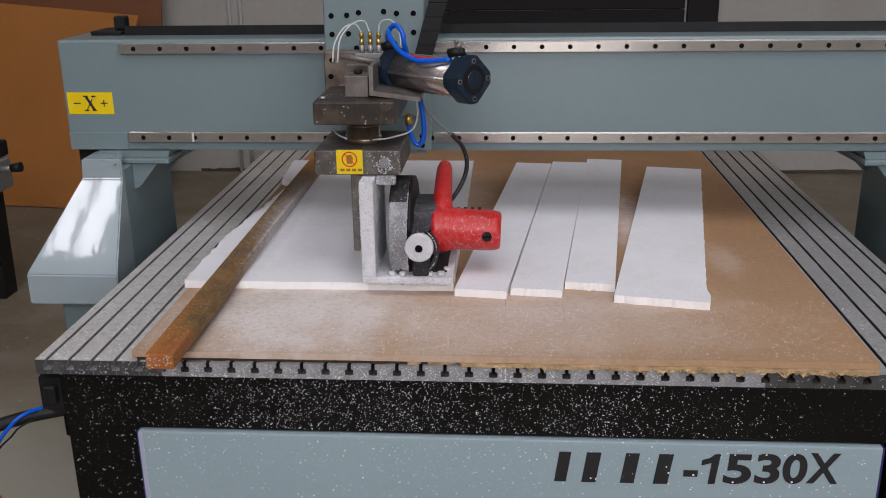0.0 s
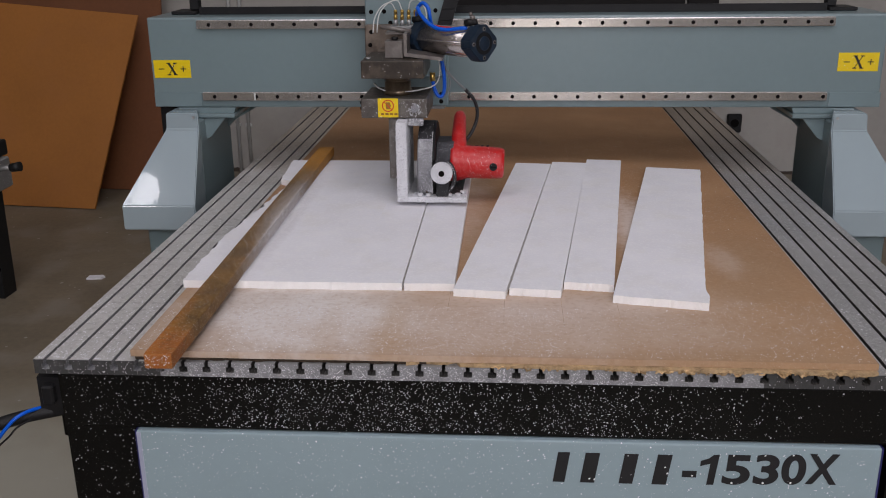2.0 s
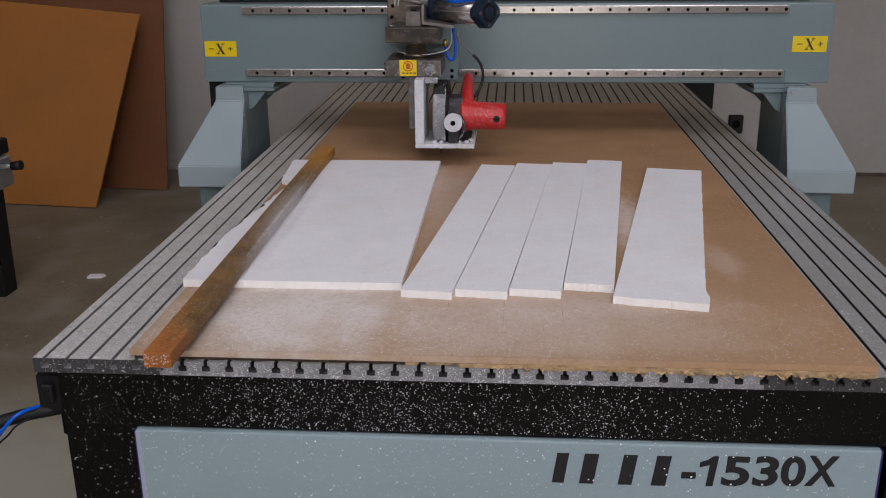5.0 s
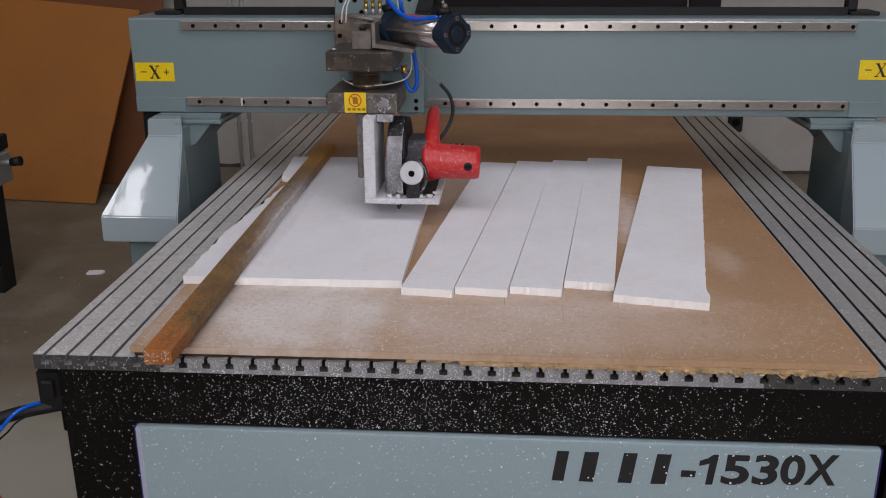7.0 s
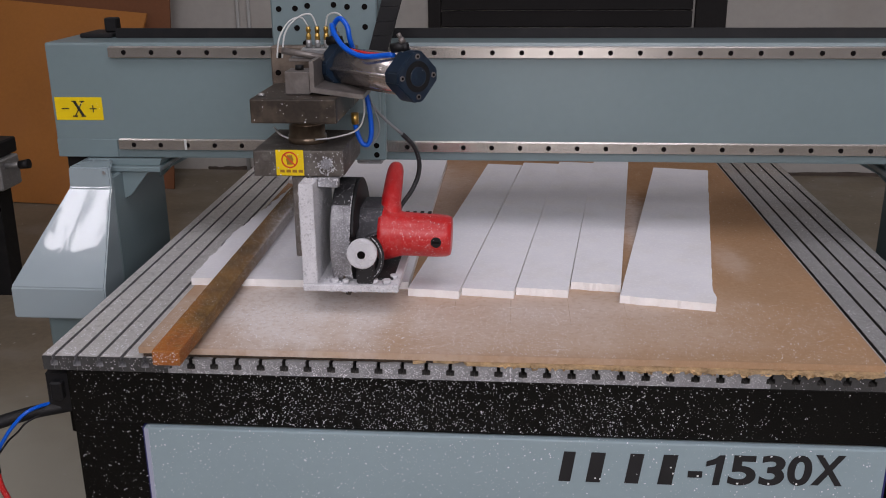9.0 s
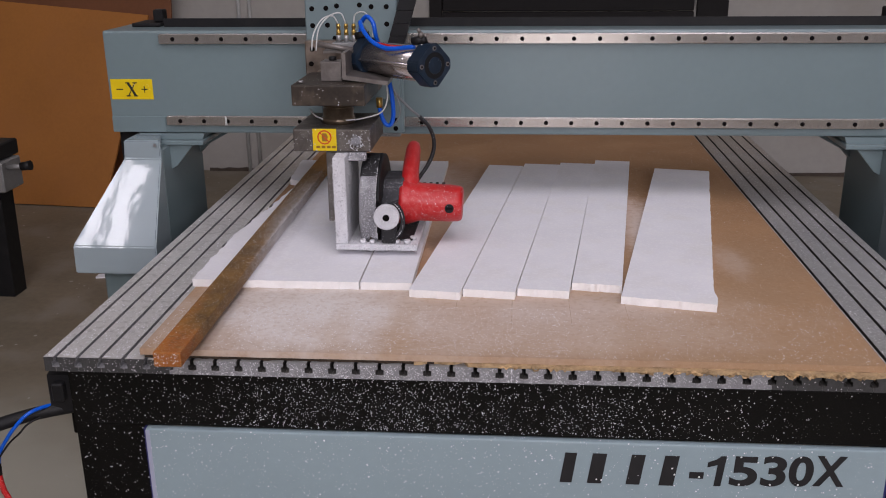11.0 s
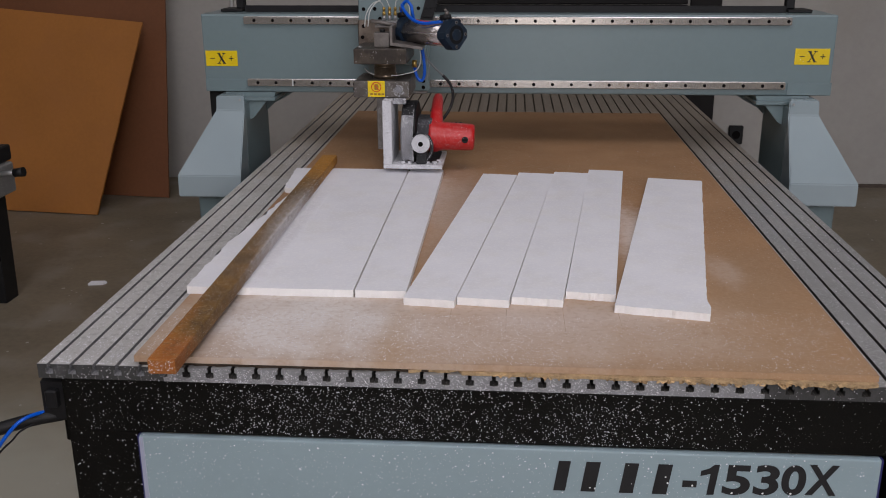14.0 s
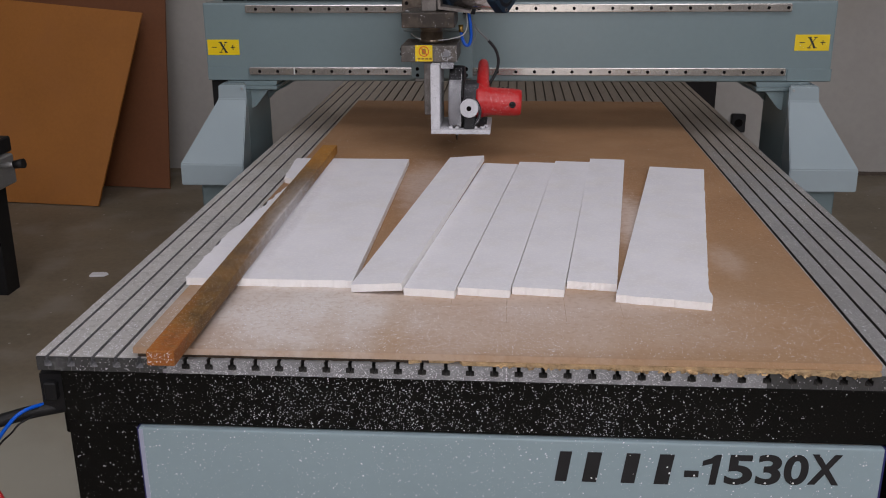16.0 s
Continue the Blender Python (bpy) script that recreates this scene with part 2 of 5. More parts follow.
M_FOAM = material("white_foam_board", (0.83, 0.825, 0.865), 0.85, vary=0.045, scale=6, fine=420, bump=0.5, depth=0.0012, stain=(0.78, 0.76, 0.73), stain_amount=0.45, grit=0.3, grit_color=(0.82, 0.82, 0.84), spec=0.3)
M_CRUMB = material("grey_foam_dust", (0.56, 0.56, 0.59), 0.85, vary=0.3, scale=40, fine=300, bump=0.3)
M_FOAMC = material("broken_foam_edge", (0.91, 0.895, 0.885), 0.85, vary=0.05, scale=30, fine=300, bump=0.9, depth=0.003)
M_RUST = material("rusty_steel_bar", (0.170, 0.085, 0.017), 0.7, vary=0.5, scale=14, fine=260, bump=0.5, grit=0.45, grit_color=(0.24, 0.145, 0.055), flecks=(520, 0.03, (0.75, 0.72, 0.68)), speck=0.06, speck_scale=800, speck_color=(0.7, 0.66, 0.6), stain=(0.075, 0.040, 0.018), stain_amount=0.55)
M_FIBRE = material("torn_fibreboard", (0.47, 0.325, 0.175), 0.85, vary=0.55, scale=40, fine=260, bump=1.0, depth=0.004, stain=(0.46, 0.33, 0.19), stain_amount=0.7, random_vary=0.4)
# near-black brown for the shadow gap below the sheet
M_GAP = material("shadow_gap_brown", (0.045, 0.030, 0.019), 0.9, vary=0.4, scale=60, fine=400, bump=0.3)
M_FLOOR = material("worn_concrete_floor", (0.192, 0.159, 0.112), 0.55, vary=0.26, scale=2.3, fine=40, bump=0.12, stain=(0.27, 0.24, 0.20), stain_amount=0.6, speck=0.01, speck_scale=60, speck_color=(0.4, 0.38, 0.35))
M_WALL = material("grey_painted_wall", (0.378, 0.361, 0.335), 0.8, vary=0.09, scale=1.3, fine=30, bump=0.12, stain=(0.33, 0.305, 0.27), stain_amount=0.5)
M_CEIL = material("pale_ceiling", (0.6, 0.6, 0.58), 0.8, vary=0.06, scale=0.7, fine=20, bump=0.05)
M_ORANGE = material("orange_brown_board", (0.37, 0.142, 0.026), 0.6, vary=0.12, scale=2.2, fine=60, bump=0.06, stain=(0.36, 0.14, 0.035), stain_amount=0.5)
M_BROWN = material("dark_brown_board", (0.175, 0.064, 0.024), 0.6, vary=0.15, scale=2.2, fine=60, bump=0.06)
M_DARKDOOR = material("dark_shutter_paint", (0.011, 0.0095, 0.0095), 0.6, vary=0.2, scale=2, fine=50, bump=0.05, spec=0.2)
M_VOID = material("dark_hole", (0.006, 0.005, 0.005), 0.8, vary=0.1, bump=0, spec=0.05)
M_FRAMEW = material("window_frame_paint", (0.7, 0.7, 0.68), 0.5, vary=0.05, bump=0.03)
M_KERF = material("saw_mark_brown", (0.45, 0.325, 0.235), 0.85, vary=0.4, scale=30, fine=200, bump=0.2)
M_FOLD = material("pale_lavender_fold_paint", (0.40, 0.42, 0.53), 0.4, vary=0.08, bump=0.02)
M_EDGEB = material("dark_blue_edge_film", (0.02, 0.02, 0.12), 0.4, vary=0.1, bump=0.02)


def patches(m, blobs):
    """Lays soft-edged colour over a material (dust, stains, painted shade): centre, radii, noise scale, amount, colour.
    """
    nt = m.node_tree
    n, l = nt.nodes, nt.links
    b = n["Principled BSDF"]
    c = b.inputs["Base Color"].links[0].from_socket
    tc = n.new("ShaderNodeTexCoord")
    for cx, cy, rx, ry, noise_scale, amount, color in blobs:
        mp = n.new("ShaderNodeMapping")
        mp.inputs["Location"].default_value = (-cx / rx, -cy / ry, 0)
        mp.inputs["Scale"].default_value = (1 / rx, 1 / ry, 0)
        l.new(tc.outputs["Object"], mp.inputs["Vector"])
        ln = n.new("ShaderNodeVectorMath")
        ln.operation = "LENGTH"
        l.new(mp.outputs["Vector"], ln.inputs[0])
        nz = n.new("ShaderNodeTexNoise")
        nz.inputs["Scale"].default_value, nz.inputs["Detail"].default_value = noise_scale, 8
        nz.inputs["Roughness"].default_value = 0.65
        l.new(tc.outputs["Object"], nz.inputs["Vector"])
        ad = n.new("ShaderNodeMath")
        ad.operation = "MULTIPLY_ADD"
        l.new(nz.outputs["Fac"], ad.inputs[0])
        ad.inputs[1].default_value, ad.inputs[2].default_value = 0.9, -0.45
        sm = n.new("ShaderNodeMath")
        sm.operation = "ADD"
        l.new(ln.outputs["Value"], sm.inputs[0])
        l.new(ad.outputs[0], sm.inputs[1])
        mr = n.new("ShaderNodeMapRange")
        mr.interpolation_type = "SMOOTHSTEP"
        mr.inputs["From Min"].default_value, mr.inputs["From Max"].default_value = 0.2, 1.05
        mr.inputs["To Min"].default_value, mr.inputs["To Max"].default_value = amount, 0.0
        l.new(sm.outputs[0], mr.inputs["Value"])
        mx = n.new("ShaderNodeMix")
        mx.data_type = "RGBA"
        l.new(mr.outputs["Result"], mx.inputs["Factor"])
        l.new(c, mx.inputs["A"])
        mx.inputs["B"].default_value = (*color, 1)
        c = mx.outputs["Result"]
    l.new(c, b.inputs["Base Color"])
    return m


def sprinkle(m, layers):
    """Fine uneven powder over everything else on a surface: noise scale, where it starts and is full, amount, colour."""
    nt = m.node_tree
    n, l = nt.nodes, nt.links
    b = n["Principled BSDF"]
    c = b.inputs["Base Color"].links[0].from_socket
    tc = n.new("ShaderNodeTexCoord")
    for k, (noise_scale, low, high, amount, color) in enumerate(layers):
        mp = n.new("ShaderNodeMapping")
        mp.inputs["Location"].default_value = (3.1 * k, 1.7 * k, 0.9 * k)
        l.new(tc.outputs["Object"], mp.inputs["Vector"])
        nz = n.new("ShaderNodeTexNoise")
        nz.inputs["Scale"].default_value, nz.inputs["Detail"].default_value = noise_scale, 3
        nz.inputs["Roughness"].default_value = 0.6
        l.new(mp.outputs["Vector"], nz.inputs["Vector"])
        mr = n.new("ShaderNodeMapRange")
        mr.inputs["From Min"].default_value, mr.inputs["From Max"].default_value = low, high
        mr.inputs["To Max"].default_value = amount
        l.new(nz.outputs["Fac"], mr.inputs["Value"])
        mx = n.new("ShaderNodeMix")
        mx.data_type = "RGBA"
        l.new(mr.outputs["Result"], mx.inputs["Factor"])
        l.new(c, mx.inputs["A"])
        mx.inputs["B"].default_value = (*color, 1)
        c = mx.outputs["Result"]
    l.new(c, b.inputs["Base Color"])
    return m


# fawn fibreboard: far end darker, near half paler, white cutting dust, a damp stain
M_MDF = patches(material("dusty_fibreboard", (0.345, 0.186, 0.088), 0.75, vary=0.2, scale=3.0, fine=130, bump=0.3, speck=0.05, speck_scale=500, speck_color=(0.62, 0.54, 0.46), grit=0.6, grit_color=(0.49, 0.30, 0.155), grit_scale=300), [
    # two darker brown patches towards the far end
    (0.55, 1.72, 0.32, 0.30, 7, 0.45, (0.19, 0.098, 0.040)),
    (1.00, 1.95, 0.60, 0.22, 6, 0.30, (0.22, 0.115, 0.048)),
    (0.75, 0.05, 1.5, 0.95, 5, 0.75, (0.42, 0.275, 0.165)),
    (0.72, 0.16, 0.66, 0.24, 9, 0.80, (0.63, 0.51, 0.43)),
    (0.42, 0.17, 0.30, 0.26, 12, 0.94, (0.77, 0.72, 0.69)),
    (0.86, 0.23, 0.30, 0.10, 14, 0.50, (0.70, 0.60, 0.55)),
    (0.20, 0.10, 0.10, 0.25, 14, 0.35, (0.55, 0.43, 0.34)),
    (1.10, 0.72, 0.07, 0.40, 22, 0.8, (0.74, 0.64, 0.59)),
    (1.255, 0.50, 0.05, 0.14, 40, 0.28, (0.72, 0.62, 0.56)),
    (0.66, 0.95, 0.14, 0.55, 14, 0.55, (0.62, 0.49, 0.42)),
    (0.56, 1.12, 0.10, 0.34, 16, 0.6, (0.66, 0.54, 0.48)),
    (0.60, 0.10, 0.045, 0.20, 7, 0.42, (0.44, 0.26, 0.11)),
    (0.49, 0.10, 0.035, 0.18, 7, 0.22, (0.44, 0.26, 0.11)),
])
# profiles browner towards the far end
for m in (M_ALU, M_ALUD):
    patches(m, [(0.0, 2.6, 9.0, 1.75, 6, 0.75, (0.37, 0.295, 0.21))])
# painted groove shade eases to brown towards the far end
patches(M_GROOVE_SHADE, [(0.0, 3.0, 9.0, 1.5, 6, 0.8, (0.17, 0.14, 0.105))])
# floor paler and greyer to the left of the table's front
patches(M_FLOOR, [(-0.58, 0.78, 0.85, 0.85, 2.5, 0.8, (0.40, 0.39, 0.325))])
# grey band on the slab: dust and the bar's soft shadow, painted in
patches(M_FOAM, [(0.288, 0.42, 0.030, 0.46, 30, 0.4, (0.56, 0.54, 0.55))])
patches(M_RUST, [
    (0.0, 0.02, 0.2, 0.11, 60, 0.45, (0.52, 0.125, 0.008)),
    (-0.02, 0.12, 0.025, 0.22, 40, 0.35, (0.50, 0.17, 0.012)),
    (0.0, 1.42, 0.2, 0.30, 35, 0.72, (0.52, 0.22, 0.018)),
    (0.01, 0.85, 0.03, 0.36, 55, 0.62, (0.30, 0.27, 0.25)),
    (0.032, 0.75, 0.022, 0.45, 45, 0.85, (0.62, 0.60, 0.61)),
])
sprinkle(M_MDF, [
    (5, 0.46, 0.66, 0.30, (0.47, 0.285, 0.150)),
    (85, 0.50, 0.66, 0.22, (0.31, 0.165, 0.075)),
    (110, 0.52, 0.66, 0.18, (0.54, 0.375, 0.235)),
    (240, 0.58, 0.68, 0.24, (0.64, 0.49, 0.36)),
])
sprinkle(M_FOAM, [
    (9, 0.45, 0.65, 0.3, (0.75, 0.74, 0.775)),
    (28, 0.50, 0.68, 0.38, (0.88, 0.87, 0.88)),
    (140, 0.52, 0.66, 0.5, (0.90, 0.90, 0.92)),
])
sprinkle(M_RUST, [(60, 0.52, 0.64, 0.3, (0.085, 0.046, 0.018)), (170, 0.55, 0.66, 0.4, (0.40, 0.27, 0.12)), (330, 0.60, 0.70, 0.35, (0.72, 0.66, 0.58))])
sprinkle(M_RED, [(70, 0.50, 0.70, 0.30, (0.62, 0.16, 0.15)), (300, 0.62, 0.70, 0.6, (0.80, 0.50, 0.48))])
for m in (M_ALU, M_ALUD):
    sprinkle(m, [(60, 0.52, 0.66, 0.35, (0.20, 0.195, 0.185)), (210, 0.56, 0.67, 0.6, (0.72, 0.72, 0.74))])


# ---- building helpers ----
def box(bm, x0, x1, y0, y1, z0, z1, bev=0.0, seg=1):
    vs = [bm.verts.new((x, y, z)) for x in (x0, x1) for y in (y0, y1) for z in (z0, z1)]
    fs = [bm.faces.new([vs[i] for i in q]) for q in ((0, 1, 3, 2), (4, 6, 7, 5), (0, 4, 5, 1), (2, 3, 7, 6), (0, 2, 6, 4), (1, 5, 7, 3))]
    if bev:
        es = list({e for f in fs for e in f.edges})
        bmesh.ops.bevel(bm, geom=es, offset=bev, segments=seg, affect="EDGES", profile=0.6)
    return vs


def rod(bm, p0, p1, r0, r1=None, seg=24, smooth=True, turn=0.0):
    """A round or many-sided bar between two points."""
    p0, p1 = Vector(p0), Vector(p1)
    r1 = r0 if r1 is None else r1
    q = (p1 - p0).to_track_quat("Z", "Y")
    a, b = [], []
    for i in range(seg):
        w = 2 * math.pi * i / seg + turn
        d = q @ Vector((math.cos(w), math.sin(w), 0))
        a.append(bm.verts.new(p0 + d * r0))
        b.append(bm.verts.new(p1 + d * r1))
    for i in range(seg):
        f = bm.faces.new((a[i], a[(i + 1) % seg], b[(i + 1) % seg], b[i]))
        f.smooth = smooth
    bm.faces.new(a[::-1])
    bm.faces.new(b)


def turned(bm, p0, p1, profile, seg=28):
    """A lathe form along p0 to p1: profile of (way along 0..1, radius)."""
    p0, p1 = Vector(p0), Vector(p1)
    q = (p1 - p0).to_track_quat("Z", "Y")
    rings = []
    for s, r in profile:
        c = p0.lerp(p1, s)
        rings.append([bm.verts.new(c + q @ Vector((math.cos(2 * math.pi * i / seg), math.sin(2 * math.pi * i / seg), 0)) * max(r, 1e-4)) for i in range(seg)])
    for a, b in zip(rings, rings[1:]):
        for i in range(seg):
            f = bm.faces.new((a[i], a[(i + 1) % seg], b[(i + 1) % seg], b[i]))
            f.smooth = True
    bm.faces.new(rings[0][::-1])
    bm.faces.new(rings[-1])


def hose(bm, pts, r, seg=10, steps=7):
    """A round hose on a smooth line through the points."""
    P = [Vector(p) for p in pts]
    P = [P[0] * 2 - P[1]] + P + [P[-1] * 2 - P[-2]]
    line = []
    for i in range(1, len(P) - 2):
        for k in range(steps):
            t = k / steps
            a, b, c, d = P[i - 1], P[i], P[i + 1], P[i + 2]
            line.append(0.5 * ((2 * b) + (c - a) * t + (2 * a - 5 * b + 4 * c - d) * t * t + (3 * b - a - 3 * c + d) * t ** 3))
    line.append(P[-2])
    rings = []
    up = Vector((0.3, 0.5, 0.81))
    for i, c in enumerate(line):
        d = (line[min(i + 1, len(line) - 1)] - line[max(i - 1, 0)]).normalized()
        s = d.cross(up).normalized()
        u = s.cross(d).normalized()
        up = u
        rings.append([bm.verts.new(c + (s * math.cos(2 * math.pi * k / seg) + u * math.sin(2 * math.pi * k / seg)) * r) for k in range(seg)])
    for a, b in zip(rings, rings[1:]):
        for k in range(seg):
            f = bm.faces.new((a[k], a[(k + 1) % seg], b[(k + 1) % seg], b[k]))
            f.smooth = True
    bm.faces.new(rings[0][::-1])
    bm.faces.new(rings[-1])


def prism(bm, poly, axis, a, b):
    """A flat outline pushed along an axis from a to b. The outline's pairs are the two other axes in order."""
    def at(p, w):
        return {"x": (w, p[0], p[1]), "y": (p[0], w, p[1]), "z": (p[0], p[1], w)}[axis]
    lo = [bm.verts.new(at(p, a)) for p in poly]
    hi = [bm.verts.new(at(p, b)) for p in poly]
    k = len(poly)
    for i in range(k):
        bm.faces.new((lo[i], lo[(i + 1) % k], hi[(i + 1) % k], hi[i]))
    bm.faces.new(lo[::-1])
    bm.faces.new(hi)


def mesh_of(name, bm, *mats):
    bmesh.ops.recalc_face_normals(bm, faces=bm.faces)
    me = bpy.data.meshes.new(name)
    bm.to_mesh(me)
    bm.free()
    for m in mats:
        me.materials.append(m)
    return me


def part(name, bm, mat, parent=None, label=""):
    ob = new(name, mesh_of(name, bm, *(mat if isinstance(mat, tuple) else (mat,))))
    ob.parent = parent
    return tagged(ob, label)


def thing(name, label, category, group="", kind="", at=None):
    ob = new(name)
    ob.empty_display_size = 0.05
    if at:
        ob.matrix_basis = at
    return tagged(ob, label, category, group, kind)


def single(name, bm, mat, label, category="", group="", kind="", at=None):
    ob = part(name, bm, mat)
    if at:
        ob.matrix_basis = at
    return tagged(ob, label, category, group, kind)


def repeat(name, mesh, parent, m):
    ob = new(name, mesh)
    ob.parent = parent
    ob.matrix_basis = m
    return ob


def lettering(name, text, size, width, mat, parent, m, depth=0.0006, shear=0.0, height=0.0):
    """Built-in font, stretched to the given width, as a mesh in the x-z plane."""
    cu = bpy.data.curves.new("text", "FONT")
    cu.body, cu.size, cu.extrude, cu.shear = text, size, depth, shear
    cu.offset = size * 0.027
    tmp = new("text", cu)
    me = bpy.data.meshes.new_from_object(tmp.evaluated_get(bpy.context.evaluated_depsgraph_get()))
    bpy.data.objects.remove(tmp)
    xs = [v.co.x for v in me.vertices]
    k = width / (max(xs) - min(xs))
    x0 = min(xs)
    ys = [v.co.y for v in me.vertices]
    y0, ky = (min(ys), height / (max(ys) - min(ys))) if height else (0.0, 1.0)
    for v in me.vertices:
        v.co = Vector(((v.co.x - x0) * k, -v.co.z, (v.co.y - y0) * ky))
    me.materials.clear()
    me.materials.append(mat)
    ob = new(name, me)
    ob.parent = parent
    ob.matrix_basis = m
    return ob


# ---- the hall ----
def hall():
    x0, x1, y0, y1, h = ROOM
    bm = bmesh.new()
    box(bm, x0 - 0.2, x1 + 0.2, y0 - 0.2, y1 + 0.2, -0.15, 0)
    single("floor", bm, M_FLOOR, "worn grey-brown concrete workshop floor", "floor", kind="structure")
    bm = bmesh.new()
    box(bm, x0 - 0.2, x1 + 0.2, y1, y1 + 0.2, 0, h)
    single("wall_north", bm, M_WALL, "plain grey painted workshop wall", "wall", kind="structure")
    bm = bmesh.new()
    box(bm, x0 - 0.2, x0, y0, y1, 0, h)
    single("wall_west", bm, M_WALL, "plain grey painted workshop wall", "wall", kind="structure")
    bm = bmesh.new()
    box(bm, x1, x1 + 0.2, y0, y1, 0, h)
    single("wall_east", bm, M_WALL, "plain grey painted workshop wall", "wall", kind="structure")
    # wall with the three window openings
    bm = bmesh.new()
    cuts = [x0 - 0.2] + [v for w in WINDOWS for v in w[:2]] + [x1 + 0.2]
    for i in range(0, len(cuts), 2):
        box(bm, cuts[i], cuts[i + 1], y0 - 0.2, y0, 0, h)
    da, db, dz, _ = DOORWAY
    for a, b, c, d, _ in WINDOWS:
        if a < da < b:
            box(bm, a, da, y0 - 0.2, y0, 0, c)
            box(bm, db, b, y0 - 0.2, y0, 0, c)
            box(bm, da, db, y0 - 0.2, y0, dz, c)
        else:
            box(bm, a, b, y0 - 0.2, y0, 0, c)
        box(bm, a, b, y0 - 0.2, y0, d, h)
    single("wall_south", bm, M_WALL, "grey painted wall with tall windows", "wall", kind="structure")
    for i, (a, b, c, d, _) in enumerate(WINDOWS):
        w = thing("window_%d" % (i + 1), "tall white-framed workshop window", "window", kind="structure", at=pose(a, y0 - 0.1, c))
        bm = bmesh.new()
        W, H = b - a, d - c
        box(bm, 0.002, 0.06, -0.03, 0.03, 0.002, H - 0.002)
        box(bm, W - 0.06, W - 0.002, -0.03, 0.03, 0.002, H - 0.002)
        box(bm, 0.06, W - 0.06, -0.03, 0.03, 0.002, 0.06)
        box(bm, 0.06, W - 0.06, -0.03, 0.03, H - 0.06, H - 0.002)
        box(bm, W / 2 - 0.025, W / 2 + 0.025, -0.025, 0.025, 0.06, H - 0.06)
        part("window_frame", bm, M_FRAMEW, w)
    # strip added for the dark line along the wall's foot
    for name, a, b in (("baseboard", 2.06, x1), ("baseboard", -1.22, 0.245)):
        bm = bmesh.new()
        pts = [(a, 0.0), (b, 0.0)] + [(b + (a - b) * i / 60, 0.020 + 0.012 * noise.noise((i * 0.45, a, 0))) for i in range(61)]
        prism(bm, pts, "y", y1 - 0.014, y1 - 0.001)
        single(name, bm, M_FOOT_STRIP, "low dark strip with a wavy top at the wall's foot", "baseboard", kind="structure")
    # ceiling round the two added roof lights
    bm = bmesh.new()
    (a, b, c, d), (e, f, _, _) = ADDED_SKYLIGHTS
    box(bm, x0 - 0.2, a, y0 - 0.2, y1 + 0.2, h, h + 0.15)
    box(bm, b, e, y0 - 0.2, y1 + 0.2, h, h + 0.15)
    box(bm, f, x1 + 0.2, y0 - 0.2, y1 + 0.2, h, h + 0.15)
    for p, q in ((a, b), (e, f)):
        box(bm, p, q, y0 - 0.2, c, h, h + 0.15)
        box(bm, p, q, d, y1 + 0.2, h, h + 0.15)
    single("ceiling", bm, M_CEIL, "pale ceiling, out of view, with two long added roof lights", "ceiling", kind="structure")

    # dark roller shutter in the back wall
    s = thing("roller_shutter", "closed dark brown roller shutter in the back wall", "shutter", at=pose(0.312, y1, 0))
    bm = bmesh.new()
    box(bm, 0.02, 1.536, -0.028, -0.004, 0, 0.094, 0.004)
    me = mesh_of("shutter_slat", bm, M_DARKDOOR)
    for k in range(26):
        repeat("shutter_slat", me, s, pose(0, 0, 0.02 + k * 0.1))
    bm = bmesh.new()
    box(bm, 1.551, 1.736, -0.035, -0.003, 0.0, 2.66, 0.004)
    part("side_post", bm, M_DARKDOOR, s)
    bm = bmesh.new()
    box(bm, -0.06, 0.018, -0.035, -0.003, 0.0, 2.66, 0.004)
    part("side_post", bm, M_DARKDOOR, s)

    o = thing("wall_socket", "dark square socket box low on the wall", "socket", at=pose(2.156, y1, 0.27))
    bm = bmesh.new()
    box(bm, 0, 0.088, -0.034, -0.002, 0, 0.115, 0.006)
    part("box", bm, M_BLACKP, o)
    bm = bmesh.new()
    rod(bm, (0.044, -0.0345, 0.06), (0.044, -0.037, 0.06), 0.025)
    part("outlet", bm, M_VOID, o)

    for x in (-0.946, -0.876):
        bm = bmesh.new()
        rod(bm, (0, 0, 0), (0, 0, 3.6), 0.011, seg=14)
        for z in (0.3, 1.2, 2.1, 3.0):
            box(bm, -0.02, 0.02, 0.0, 0.016, z, z + 0.02)
        single("conduit_pipe", bm, M_WHITECAB, "thin grey conduit pipe running up the wall", "pipe", group="pair of wall pipes", at=pose(x, y1 - 0.017, 0))


def leaning_board(name, corner, top, width, thick, mat, label):
    """A sheet whose lower near corner stands on the floor and that leans on the wall."""
    c, t = Vector(corner), Vector(top)
    side = Vector((1, -0.118, 0)).normalized()
    skew = (t - c).dot(side)
    up = (t - c) - side * skew
    H = up.length
    up.normalize()
    n = side.cross(up).normalized()
    m = Matrix((( side.x, up.x, n.x, c.x), (side.y, up.y, n.y, c.y), (side.z, up.z, n.z, c.z), (0, 0, 0, 1)))
    bm = bmesh.new()
    # edge slightly wavy and chipped
    rnd = random.Random(7)
    K = 24
    pts = [(-width * i / K, 0.0) for i in range(K + 1)] + [(-width + skew * i / K, (H + 0.10) * i / K) for i in range(1, K + 1)]
    pts += [(skew - width * (1 - i / K), H + 0.10 * (1 - i / K)) for i in range(1, K + 1)] + [(skew * (1 - i / K) + rnd.uniform(-0.0015, 0.0015), H * (1 - i / K)) for i in range(1, K)]
    prism(bm, pts[::-1], "z", -thick / 2, thick / 2)
    single(name, bm, mat, label, "board", group="boards leaning on the wall", at=m)


